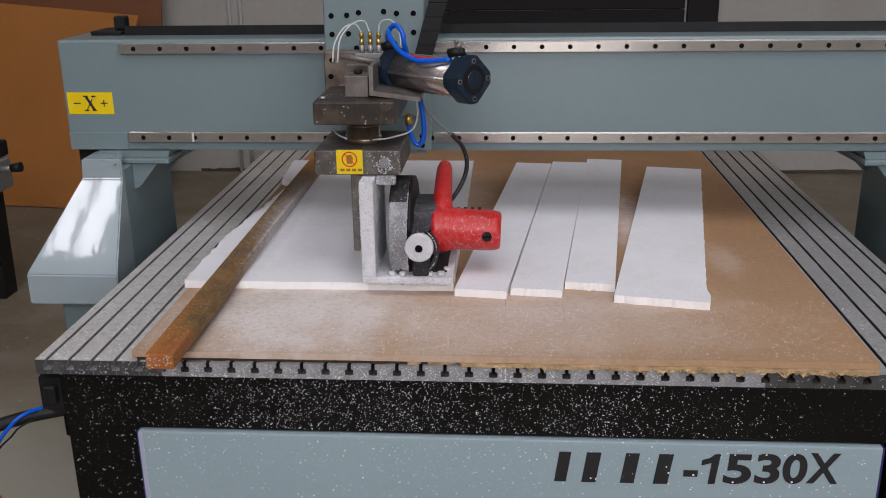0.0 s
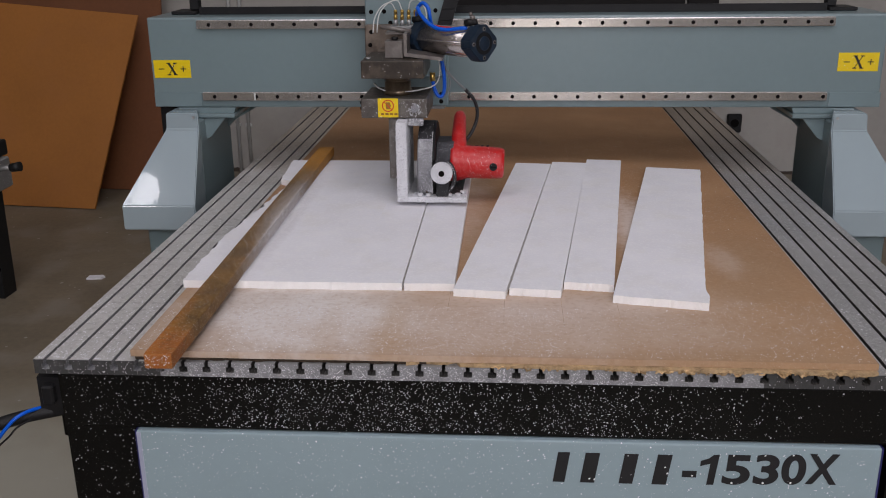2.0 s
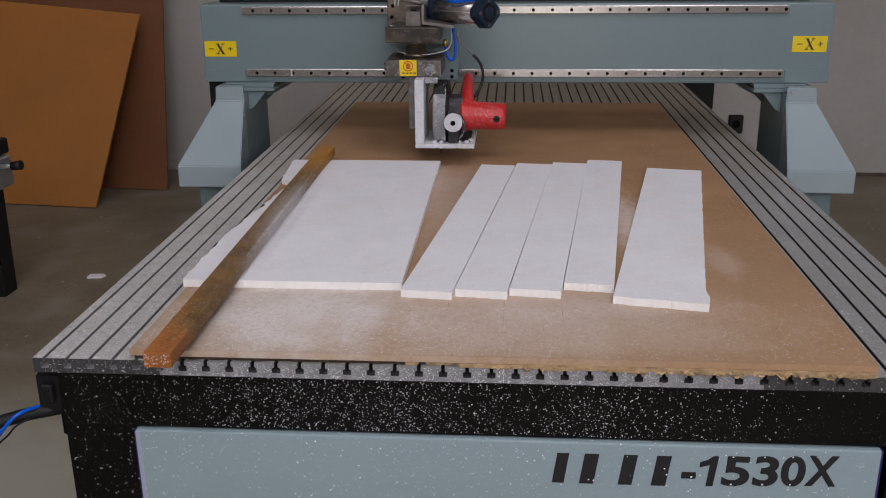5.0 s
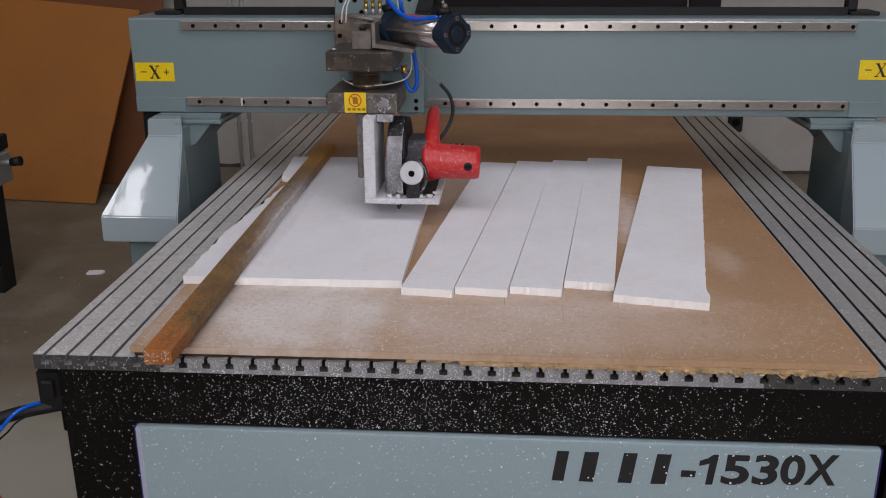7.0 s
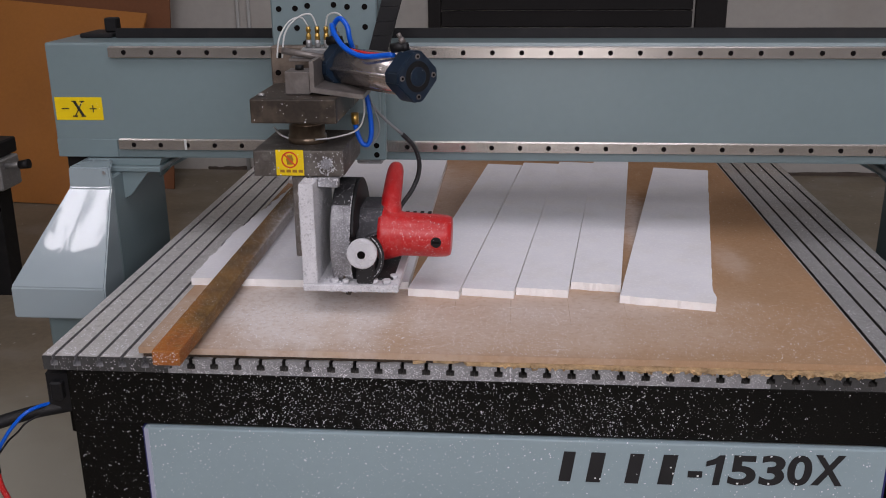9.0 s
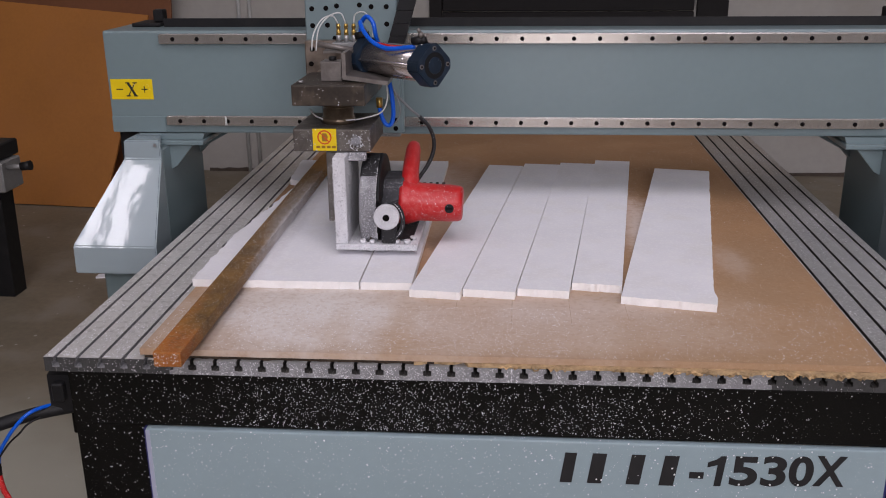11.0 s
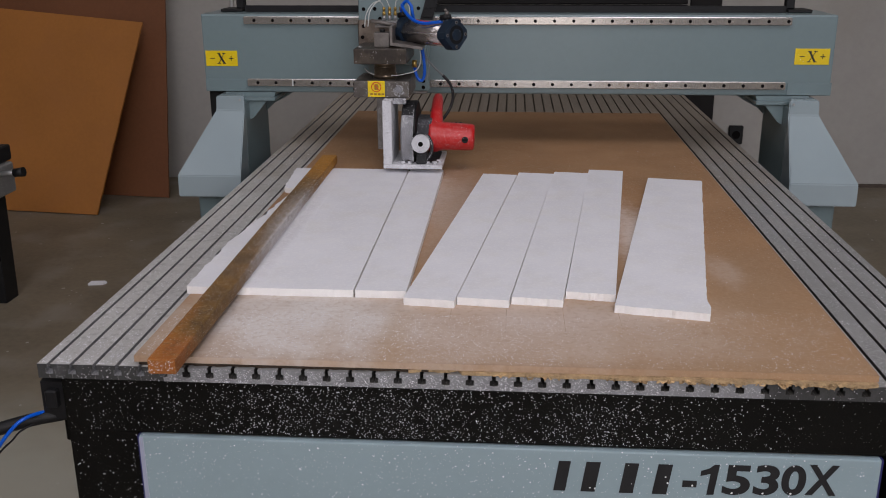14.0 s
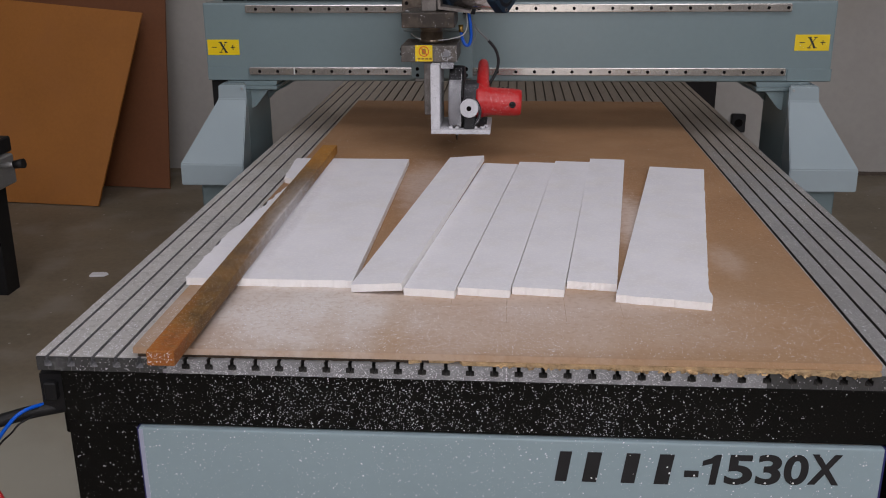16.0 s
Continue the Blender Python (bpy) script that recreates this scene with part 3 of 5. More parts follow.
hall()
leaning_board("leaning_board", (-1.545, 3.62, 0.004), (-1.34, 4.06, 1.04), 1.22, 0.012, M_ORANGE, "orange-brown hardboard sheet leaning aslant on the wall")
leaning_board("leaning_board", (-1.268, 4.02, 0.004), (-1.262, 4.49, 2.3), 1.15, 0.012, M_BROWN, "dark brown hardboard sheet leaning upright on the wall")


# ---- the router table ----
BED_W, BED_L, BED_Z = 1.60, 3.25, 0.80


def router_table():
    t = thing("router_table", "long router bed of grooved aluminium on a black steel frame", "machine table")
    # aluminium profiles with T grooves between them
    half = [(0.0169, 0), (0.0169, -0.008), (0.0132, -0.0085), (0.0132, -0.0178), (0.0198, -0.0184), (0.0198, -0.0265)]
    prof = half + [(-x, z) for x, z in half[::-1]]

    def slat(pts, top, tip=M_ALUEND, groove=M_GROOVE_SHADE):
        bm = bmesh.new()
        prism(bm, pts, "y", 0.0, BED_L)
        bm.faces.ensure_lookup_table()
        me = mesh_of("aluminium_slat", bm, top, tip)
        me.materials.append(groove)
        for p in me.polygons:
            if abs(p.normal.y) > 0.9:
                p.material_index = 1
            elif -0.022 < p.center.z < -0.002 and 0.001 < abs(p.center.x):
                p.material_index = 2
        return me

    # left slats: ends darkened as shaded, groove faces paled as lit and dusty
    full, dusty, clean = slat(prof, M_ALU), slat(prof, M_ALUD, M_DARK_END, M_ALUEND), slat(prof, M_ALU, M_DARK_END)
    left = slat(half + [(0.0, -0.0265), (0.0, 0.0)], M_ALUD, M_DARK_END, M_ALUEND)
    right = slat([(0.0, 0.0), (0.0, -0.0265)] + [(-x, z) for x, z in half[::-1]], M_ALU, M_DARK_END)
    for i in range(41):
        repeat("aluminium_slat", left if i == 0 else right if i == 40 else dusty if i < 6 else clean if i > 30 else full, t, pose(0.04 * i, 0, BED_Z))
    zt = BED_Z - 0.027
    bm = bmesh.new()
    box(bm, 0.036, 1.564, 0.004, 0.104, 0.672, zt, 0.004, 2)
    part("front_beam", bm, M_BLACK, t, "black steel beam spattered with white foam grains")
    bm = bmesh.new()
    box(bm, 0.036, 1.564, BED_L - 0.104, BED_L - 0.004, 0.672, zt, 0.004)
    part("back_beam", bm, M_BLACK, t)
    for x in (0.04, 1.46):
        bm = bmesh.new()
        box(bm, x, x + 0.10, 0.106, BED_L - 0.106, 0.675, zt, 0.004)
        part("side_beam", bm, M_BLACK, t)
    for k in range(1, 6):
        bm = bmesh.new()
        box(bm, 0.142, 1.458, k * BED_L / 6 - 0.03, k * BED_L / 6 + 0.03, 0.69, zt)
        part("cross_beam", bm, M_BLACK, t)
    for x0, x1 in ((0.038, 0.163), (1.437, 1.562)):
        for y in (0.006, BED_L - 0.126):
            bm = bmesh.new()
            box(bm, x0, x1, y - 0.0012, y + 0.12, 0.02, 0.6717, 0.002, 2)
            part("leg", bm, M_BLACK, t)
            bm = bmesh.new()
            rod(bm, ((x0 + x1) / 2, y + 0.06, 0.0), ((x0 + x1) / 2, y + 0.06, 0.021), 0.045)
            part("levelling_foot", bm, M_BLACKP, t)
    # guide beams on both sides, with a bent end stop in front
    for sx in (0, 1):
        bm = bmesh.new()
        x0, x1 = (-0.035, 0.034) if sx == 0 else (1.566, 1.635)
        box(bm, x0 + 0.02, x1, 0.09, BED_L, 0.60, 0.70, 0.003)
        part("guide_beam", bm, M_BLACK, t)
        bm = bmesh.new()
        xr = 0.0 if sx == 0 else 1.6
        box(bm, xr - 0.012, xr + 0.012, 0.09, BED_L, 0.702, 0.722, 0.002)
        part("guide_rail", bm, M_STEEL, t)
        bm = bmesh.new()
        a, b = (-0.006, 0.033) if sx == 0 else (1.567, 1.606)
        prism(bm, [(0.012, 0.690), (0.055, 0.690), (0.085, 0.702), (0.085, 0.764), (0.055, 0.770), (0.012, 0.760)], "x", a, b)
        box(bm, a + 0.012, b - 0.006, -0.004, 0.012, 0.715, 0.750, 0.003)
        part("end_stop", bm, M_BLACKP, t)
    # front panel with lettering
    bm = bmesh.new()
    box(bm, 0.166, 1.420, -0.004, 0.012, 0.06, 0.6695, 0.003, 2)
    panel = part("front_panel", bm, M_PANEL, t, "pale blue sheet-metal front panel with black lettering")
    for x in (0.1645, 1.4215):
        bm = bmesh.new()
        box(bm, x - 0.0014, x + 0.0014, -0.003, 0.011, 0.06, 0.669)
        part("panel_edge", bm, M_EDGEB, t)
    bm = bmesh.new()
    box(bm, 0.1662, 0.1735, -0.0050, -0.0041, 0.062, 0.667)
    part("panel_fold", bm, M_FOLD, panel)
    for x0, x1 in ((0.884, 0.912), (0.930, 0.962), (0.995, 1.026), (1.050, 1.082)):
        bm = bmesh.new()
        prism(bm, [(x0, 0.592), (x1 - 0.008, 0.592), (x1, 0.649), (x0 + 0.008, 0.649)], "y", -0.0052, -0.0042)
        part("name_mark", bm, M_INK, panel)
    for ch, xa, xb, za, zb in (("-", 1.0995, 1.1235, 0.6075, 0.6195), ("5", 1.1655, 1.2110, 0.5955, 0.652), ("3", 1.2165, 1.2575, 0.5970, 0.654), ("0", 1.2620, 1.3015, 0.5985, 0.6555), ("X", 1.302, 1.3535, 0.6005, 0.6575)):
        lettering("model_lettering", ch, 0.07, xb - xa, M_INK, panel, pose(xa, -0.0047, za), height=zb - za, shear=0.04)
    bm = bmesh.new()
    prism(bm, [(1.1410, 0.5940), (1.1525, 0.5945), (1.1590, 0.6515), (1.1500, 0.6510), (1.1420, 0.6440), (1.1290, 0.6390), (1.1285, 0.6295), (1.1450, 0.6345)], "y", -0.0052, -0.0042)
    part("model_lettering", bm, M_INK, panel)


def fibre_sheet():
    """Upper sheet clean-edged, lower sheet torn to shreds along the front."""
    rnd = random.Random(3)
    x0, x1 = 0.170, 1.398
    pts = []
    K = 90
    for i in range(K + 1):
        pts.append((x0 + (x1 - x0) * i / K, 0.004 + 0.0012 * noise.noise((i * 0.3, 0, 0))))
    for i in range(1, 31):
        pts.append((x1 + 0.0015 * noise.noise((i, 5, 0)), 0.004 + 2.436 * i / 30))
    for i in range(1, 31):
        pts.append((x0 + (x1 - x0) * (1 - i / 30), 2.44))
    for i in range(1, 30):
        pts.append((x0 + 0.0015 * noise.noise((i, 9, 0)), 2.44 - 2.436 * i / 30))
    bm = bmesh.new()
    prism(bm, pts, "z", BED_Z + 0.0068, BED_Z + 0.018)
    bmesh.ops.triangulate(bm, faces=[f for f in bm.faces if len(f.verts) > 4])
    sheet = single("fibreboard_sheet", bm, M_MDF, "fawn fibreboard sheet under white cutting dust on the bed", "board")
    # faint saw marks of earlier cuts
    for x, y0, y1 in ((0.694, 0.19, 0.31), (0.798, 0.14, 0.31), (0.905, 0.13, 0.33), (1.008, 0.17, 0.36)):
        bm = bmesh.new()
        prism(bm, [(x - 0.0004, y0), (x + 0.0004, y0 + 0.004), (x + 0.0007, y1), (x - 0.0005, y1)], "z", BED_Z + 0.01802, BED_Z + 0.0182)
        part("saw_mark", bm, M_KERF, sheet)
    bm = bmesh.new()
    pts = []
    K = 150
    for i in range(K + 1):
        x = x0 + 0.004 + (x1 - x0 - 0.006) * i / K
        s = i / K
        worn = 0.036 if s < 0.38 else 0.008
        torn = worn + 0.012 * noise.noise((x * 22, 1.3, 0)) + 0.006 * noise.noise((x * 90, 4, 0))
        if s > 0.45:
            torn = min(torn - 0.016 * s, -0.001)
        pts.append((x, torn))
    pts += [(x1 - 0.004, 2.43), (x0 + 0.004, 2.43)]
    prism(bm, pts, "z", BED_Z + 0.0008, BED_Z + 0.0060)
    bmesh.ops.triangulate(bm, faces=[f for f in bm.faces if len(f.verts) > 4])
    low = single("torn_underlay_sheet", bm, M_FIBRE, "brown fibreboard underlay with a torn, frayed front edge", "board")
    # dark ragged strip standing in for the shadow gap under the sheet, beside the bar
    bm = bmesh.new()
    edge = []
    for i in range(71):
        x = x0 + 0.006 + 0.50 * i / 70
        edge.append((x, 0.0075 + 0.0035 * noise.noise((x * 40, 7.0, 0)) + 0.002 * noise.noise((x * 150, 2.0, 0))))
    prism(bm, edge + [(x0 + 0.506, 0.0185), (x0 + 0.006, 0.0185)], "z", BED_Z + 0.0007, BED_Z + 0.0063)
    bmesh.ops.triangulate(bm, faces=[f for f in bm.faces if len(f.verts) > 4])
    part("shadow_gap_strip", bm, M_GAP, low, "dark strip standing in for the shadow gap under the sheet")
    # frayed tongues that hang over the edge
    for k in range(46):
        s = rnd.uniform(0.0, 1.0) ** 0.6
        x = 0.74 + (1.395 - 0.74) * s
        w, d = rnd.uniform(0.008, 0.034), rnd.uniform(0.004, 0.016)
        bm = bmesh.new()
        n = 5
        top, bot = [], []
        for i in range(n + 1):
            u = i / n
            top.append((x + (u - 0.5) * w, 0.010, BED_Z + 0.0048 + rnd.uniform(-0.002, 0.001)))
            bot.append((x + (u - 0.5) * w * 0.8, 0.001 - d * (0.4 + rnd.random() * 0.6) * math.sin(math.pi * (0.12 + 0.76 * u)), BED_Z + rnd.uniform(-0.003, 0.0055)))
        vt = [bm.verts.new(p) for p in top]
        vb = [bm.verts.new(p) for p in bot]
        vt2 = [bm.verts.new((p[0], p[1], p[2] - 0.0016)) for p in top]
        vb2 = [bm.verts.new((p[0], p[1], p[2] - 0.0012)) for p in bot]
        for i in range(n):
            bm.faces.new((vt[i], vt[i + 1], vb[i + 1], vb[i]))
            bm.faces.new((vt2[i], vb2[i], vb2[i + 1], vt2[i + 1]))
            bm.faces.new((vb[i], vb[i + 1], vb2[i + 1], vb2[i]))
        part("frayed_tongue", bm, M_FIBRE, low)


BAR_X, BAR_RUN = 0.2580, 0.0115


def clamp_bar():
    bm = bmesh.new()
    box(bm, -0.0225, 0.0225, 0, 1.50, 0, 0.026, 0.003, 2)
    a = Vector((BAR_X, -0.098, BED_Z + 0.0342))
    b = Vector((BAR_X - BAR_RUN, 1.40, BED_Z + 0.0342))
    d = b - a
    single("steel_bar", bm, M_RUST, "rusty square steel bar weighing down the foam board", "steel bar", at=pose(a.x, a.y, a.z, math.degrees(math.atan2(d.z, d.y)), 0, -math.degrees(math.atan2(d.x, d.y))))


router_table()
fibre_sheet()
clamp_bar()


# ---- foam boards ----
FOAM_Z = BED_Z + 0.0184
FOAM_T = 0.0155


def foam_piece(name, corners, rough, label, seed, at, group=""):
    """A foam board from its outline; rough gives each side's raggedness in metres."""
    rnd = random.Random(seed)
    pts = []
    k = len(corners)
    for i in range(k):
        a, b = Vector(corners[i]), Vector(corners[(i + 1) % k])
        r = rough[i]
        L = (b - a).length
        n = max(2, int(L / (0.006 if r > 0.0005 else 0.2)))
        nrm = Vector((b.y - a.y, a.x - b.x)).normalized()
        for j in range(n):
            p = a.lerp(b, j / n)
            w = 0.0 if j == 0 else r * (1.3 * noise.noise((p.x * 35 + seed, p.y * 35, seed)) + 0.8 * noise.noise((p.x * 140, p.y * 140 + seed, 3)) + 0.3 * rnd.uniform(-1, 1))
            pts.append((p + nrm * w, r))
    bm = bmesh.new()
    rows = []
    for z, inset in ((0, 0.6), (0.4, 0.0), (0.75, 0.25), (1.0, 0.0)):
        rows.append([bm.verts.new((p.x + rnd.uniform(-1, 1) * r * 0.5 * inset, p.y + rnd.uniform(-1, 1) * r * 0.5 * inset, z * FOAM_T)) for p, r in pts])
    n = len(pts)
    for a, b in zip(rows, rows[1:]):
        for i in range(n):
            f = bm.faces.new((a[i], a[(i + 1) % n], b[(i + 1) % n], b[i]))
            f.material_index = 1
    bm.faces.new(rows[0][::-1])
    bm.faces.new(rows[-1])
    bmesh.ops.triangulate(bm, faces=[f for f in bm.faces if len(f.verts) > 4])
    return single(name, bm, (M_FOAM, M_FOAMC), label, "foam board", group, at=at)


def strip(w0, w1, length, seed, label, at, front=0.0012, right=0.0, left=0.0, skew=0.0):
    return foam_piece("foam_strip", [(0, 0), (w0, skew), (w1, length), (0, length)], [front, right, 0.0003, left], label, seed, at, "sawn foam strips")


CUT_A, CUT_B = 0.5985, 0.4975
FRONT_Y, SLAB_L = 0.299, 1.034
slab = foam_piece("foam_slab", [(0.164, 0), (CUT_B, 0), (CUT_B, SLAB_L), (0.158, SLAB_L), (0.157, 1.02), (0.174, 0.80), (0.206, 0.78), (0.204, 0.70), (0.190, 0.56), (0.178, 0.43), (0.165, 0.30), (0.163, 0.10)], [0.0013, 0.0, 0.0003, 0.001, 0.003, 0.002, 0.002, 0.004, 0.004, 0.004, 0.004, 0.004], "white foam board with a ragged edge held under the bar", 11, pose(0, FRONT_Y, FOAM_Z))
strip_b = strip(CUT_A - CUT_B, CUT_A - CUT_B, SLAB_L, 12, "white foam strip sawn off the board last", pose(CUT_B, FRONT_Y, FOAM_Z))
strip_a = strip(0.099, 0.099, SLAB_L, 13, "white foam strip sawn off beside the board", pose(CUT_A, FRONT_Y, FOAM_Z))
strip_c = strip(0.100, 0.1025, 1.046, 14, "white foam strip lying aslant beside the others", pose(0.7008, 0.273, FOAM_Z, 0, 0, -6.8))
strip(0.0985, 0.0995, 1.051, 15, "white foam strip lying aslant beside the others", pose(0.8077, 0.282, FOAM_Z, 0, 0, -6.75))
strip(0.096, 0.100, 1.050, 16, "white foam strip with a crumbled, discoloured end", pose(0.9132, 0.317, FOAM_Z, 0, 0, -6.66), front=0.0035)
foam_piece("foam_strip", [(0, 0), (0.1735, 0.0), (0.1745, 0.03), (0.1685, 0.062), (0.1665, 0.085), (0.150, 1.035), (0, 1.035)], [0.0018, 0.0012, 0.0012, 0.0012, 0.0012, 0.0003, 0.0], "wider tapering foam offcut with a flared, uneven corner", 17, pose(1.0010, 0.250, FOAM_Z, 0, 0, -10.9), "sawn foam strips")


# ---- the gantry, in a space whose y = 0 is the face of its guide rails ----
def gantry():
    g = thing("gantry", "pale blue steel gantry that straddles and rides along the bed", "machine gantry")
    bm = bmesh.new()
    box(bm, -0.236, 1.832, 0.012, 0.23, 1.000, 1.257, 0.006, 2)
    part("beam", bm, M_BLUE_DIM, g, "pale blue enamelled box beam")
    bm = bmesh.new()
    box(bm, 0.01, 1.59, 0.06, 0.20, 0.992, 0.9995, 0.002)
    part("under_plate", bm, M_BLUE_DIM, g)
    hole = bmesh.new()
    rod(hole, (0, 0.0008, 0), (0, -0.0008, 0), 0.0052, seg=14)
    hole = mesh_of("bolt_hole", hole, M_VOID)
    for z in (1.0325, 1.237):
        bm = bmesh.new()
        prism(bm, [(0.0115, -0.0125), (0.0085, -0.0125), (0.006, -0.007), (0.0, -0.0105), (0.0, 0.0105), (0.006, 0.007), (0.0085, 0.0125), (0.0115, 0.0125)], "x", -0.088, 1.686)
        rail = part("guide_rail", bm, M_STEEL, g, "polished steel linear guide rail")
        rail.matrix_basis = pose(0, 0, z)
        for k in range(29):
            repeat("bolt_hole", hole, rail, pose(-0.0525 + k * 0.0617, 0, 0))
    # pale joint mark on the lower rail
    bm = bmesh.new()
    box(bm, 0.064, 0.069, -0.0012, 0.0, 1.0225, 1.0435)
    part("rail_joint", bm, M_WHITECAB, g)
    # black cable tray along the top with two stop posts
    bm = bmesh.new()
    prism(bm, [(0.10, 1.2575), (0.225, 1.2575), (0.225, 1.267), (0.221, 1.267), (0.221, 1.263), (0.104, 1.263), (0.104, 1.279), (0.10, 1.279)], "x", -0.108, 1.69)
    part("cable_tray", bm, M_BLACKP, g, "black cable tray along the top")
    for x in (-0.146, 1.697):
        bm = bmesh.new()
        box(bm, x, x + 0.028, 0.13, 0.16, 1.2675, 1.299, 0.003)
        lo, hi = (-0.193, -0.118) if x < 0 else (1.697, 1.775)
        box(bm, lo, hi, 0.10, 0.20, 1.2575, 1.267, 0.002)
        part("stop_post", bm, M_BLACKP, g)
    # columns
    for s in (0, 1):
        def X(v):
            return v if s == 0 else 1.6 - v
        bm = bmesh.new()
        lo, hi = sorted((X(-0.17), X(-0.088)))
        box(bm, lo, hi, -0.055, 0.25, 0.60, 0.9715, 0.004)
        # triangular web to the beam
        prism(bm, [(X(-0.0875), 0.9715), (X(-0.026), 0.9715), (X(-0.072), 0.916), (X(-0.0875), 0.908)], "y", 0.0, 0.014)
        # brace behind it
        prism(bm, [(X(-0.0875), 0.9715), (X(0.02), 0.9715), (X(-0.005), 0.955), (X(-0.062), 0.925), (X(-0.0875), 0.90)], "y", 0.225, 0.248)
        col = part("column", bm, M_BLUE_DIM, g, "pale blue gantry column")
        bm = bmesh.new()
        lo, hi = sorted((X(-0.19), X(0.005)))
        box(bm, lo, hi, -0.01, 0.22, 0.972, 0.9835, 0.002)
        part("mounting_plate", bm, M_BLUE_DIM, g)
        bm = bmesh.new()
        prism(bm, [(X(-0.168), 0.9995), (X(-0.150), 0.984), (X(-0.002), 0.984), (X(0.004), 0.9995)], "y", 0.008, 0.215)
        part("beam_foot", bm, M_BLUE_DIM, g)
        bm = bmesh.new()
        lo, hi = sorted((X(-0.2345), X(-0.094)))
        box(bm, lo, hi, 0.0085, 0.0115, 1.002, 1.043, 0.001)
        part("end_plate", bm, M_BLUE_DIM, g)
        # folded sheet cover: upright top, sloping middle, upright foot
        bm = bmesh.new()
        front = [(-0.07, 0.997), (-0.07, 0.950), (-0.165, 0.748), (-0.165, 0.676)]
        outer = [-0.178, -0.181, -0.299, -0.300]
        inner = [-0.086] * 4
        vo = [bm.verts.new((X(x), y, z)) for x, (y, z) in zip(outer, front)]
        vi = [bm.verts.new((X(x), y, z)) for x, (y, z) in zip(inner, front)]
        bo = [bm.verts.new((X(x), 0.20, z)) for x, (y, z) in zip(outer, front)]
        bi = [bm.verts.new((X(x), -0.06, z)) for x, (y, z) in zip(inner, front)]
        for i in range(3):
            bm.faces.new((vo[i], vi[i], vi[i + 1], vo[i + 1]))
            bm.faces.new((vo[i], vo[i + 1], bo[i + 1], bo[i]))
            bm.faces.new((vi[i], bi[i], bi[i + 1], vi[i + 1]))
            bm.faces.new((bo[i], bo[i + 1], bi[i + 1], bi[i]))
        bm.faces.new((vo[0], bo[0], bi[0], vi[0]))
        bm.faces.new((vo[3], vi[3], bi[3], bo[3]))
        bmesh.ops.recalc_face_normals(bm, faces=bm.faces)
        bmesh.ops.bevel(bm, geom=list(bm.edges), offset=0.003, segments=2, affect="EDGES")
        cover = part("drive_cover", bm, M_COVER, g, "glossy pale blue folded sheet-metal drive cover")
        bm = bmesh.new()
        rod(bm, (X(-0.098), -0.0705, 0.985), (X(-0.098), -0.073, 0.985), 0.004, seg=12)
        part("screw", bm, M_GREYST, cover)
        bm = bmesh.new()
        lo, hi = sorted((X(-0.25), X(-0.06)))
        box(bm, lo, hi, -0.12, 0.24, 0.47, 0.674, 0.006)
        part("truck", bm, M_BLUE_DIM, g, "lower truck that runs on the side rail")
        if s == 0:
            bm = bmesh.new()
            box(bm, -0.238, -0.186, 0.05, 0.17, 0.86, 0.998, 0.004)
            part("servo_motor", bm, M_BLACKP, g, "black servo motor behind the cover")
        # yellow label
        a, b, z = (-0.2285, -0.120, 1.086) if s == 0 else (1.7085, 1.8175, 1.101)
        bm = bmesh.new()
        box(bm, a, b, 0.0105, 0.0118, z, z + 0.051)
        lab = part("axis_label", bm, M_YELLOW, g, "yellow axis label with black letters")
        # serifed X between a minus and a plus
        xc, zc = (a + b) / 2, z + 0.0255
        bm = bmesh.new()
        prism(bm, [(xc - 0.0125, zc + 0.0165), (xc - 0.0055, zc + 0.0165), (xc + 0.0125, zc - 0.0165), (xc + 0.0055, zc - 0.0165)], "y", 0.0098, 0.0104)
        prism(bm, [(xc + 0.0085, zc + 0.0165), (xc + 0.0112, zc + 0.0165), (xc - 0.0085, zc - 0.0165), (xc - 0.0112, zc - 0.0165)], "y", 0.0095, 0.0097)
        for u, w in ((-1, 1), (1, 1), (-1, -1), (1, -1)):
            box(bm, xc + u * 0.0095 - 0.0055, xc + u * 0.0095 + 0.0055, 0.0092, 0.0094, zc + w * 0.0165 - 0.0014, zc + w * 0.0165 + 0.0014)
        part("axis_letter", bm, M_INK, lab)
        bm = bmesh.new()
        box(bm, xc - 0.040, xc - 0.023, 0.0098, 0.0104, zc - 0.0012, zc + 0.0014)
        part("minus_sign", bm, M_INK, lab)
        bm = bmesh.new()
        box(bm, xc + 0.025, xc + 0.041, 0.0098, 0.0104, zc - 0.0012, zc + 0.0014)
        box(bm, xc + 0.0317, xc + 0.0343, 0.0095, 0.0097, zc - 0.008, zc + 0.008)
        part("plus_sign", bm, M_INK, lab)
    return g


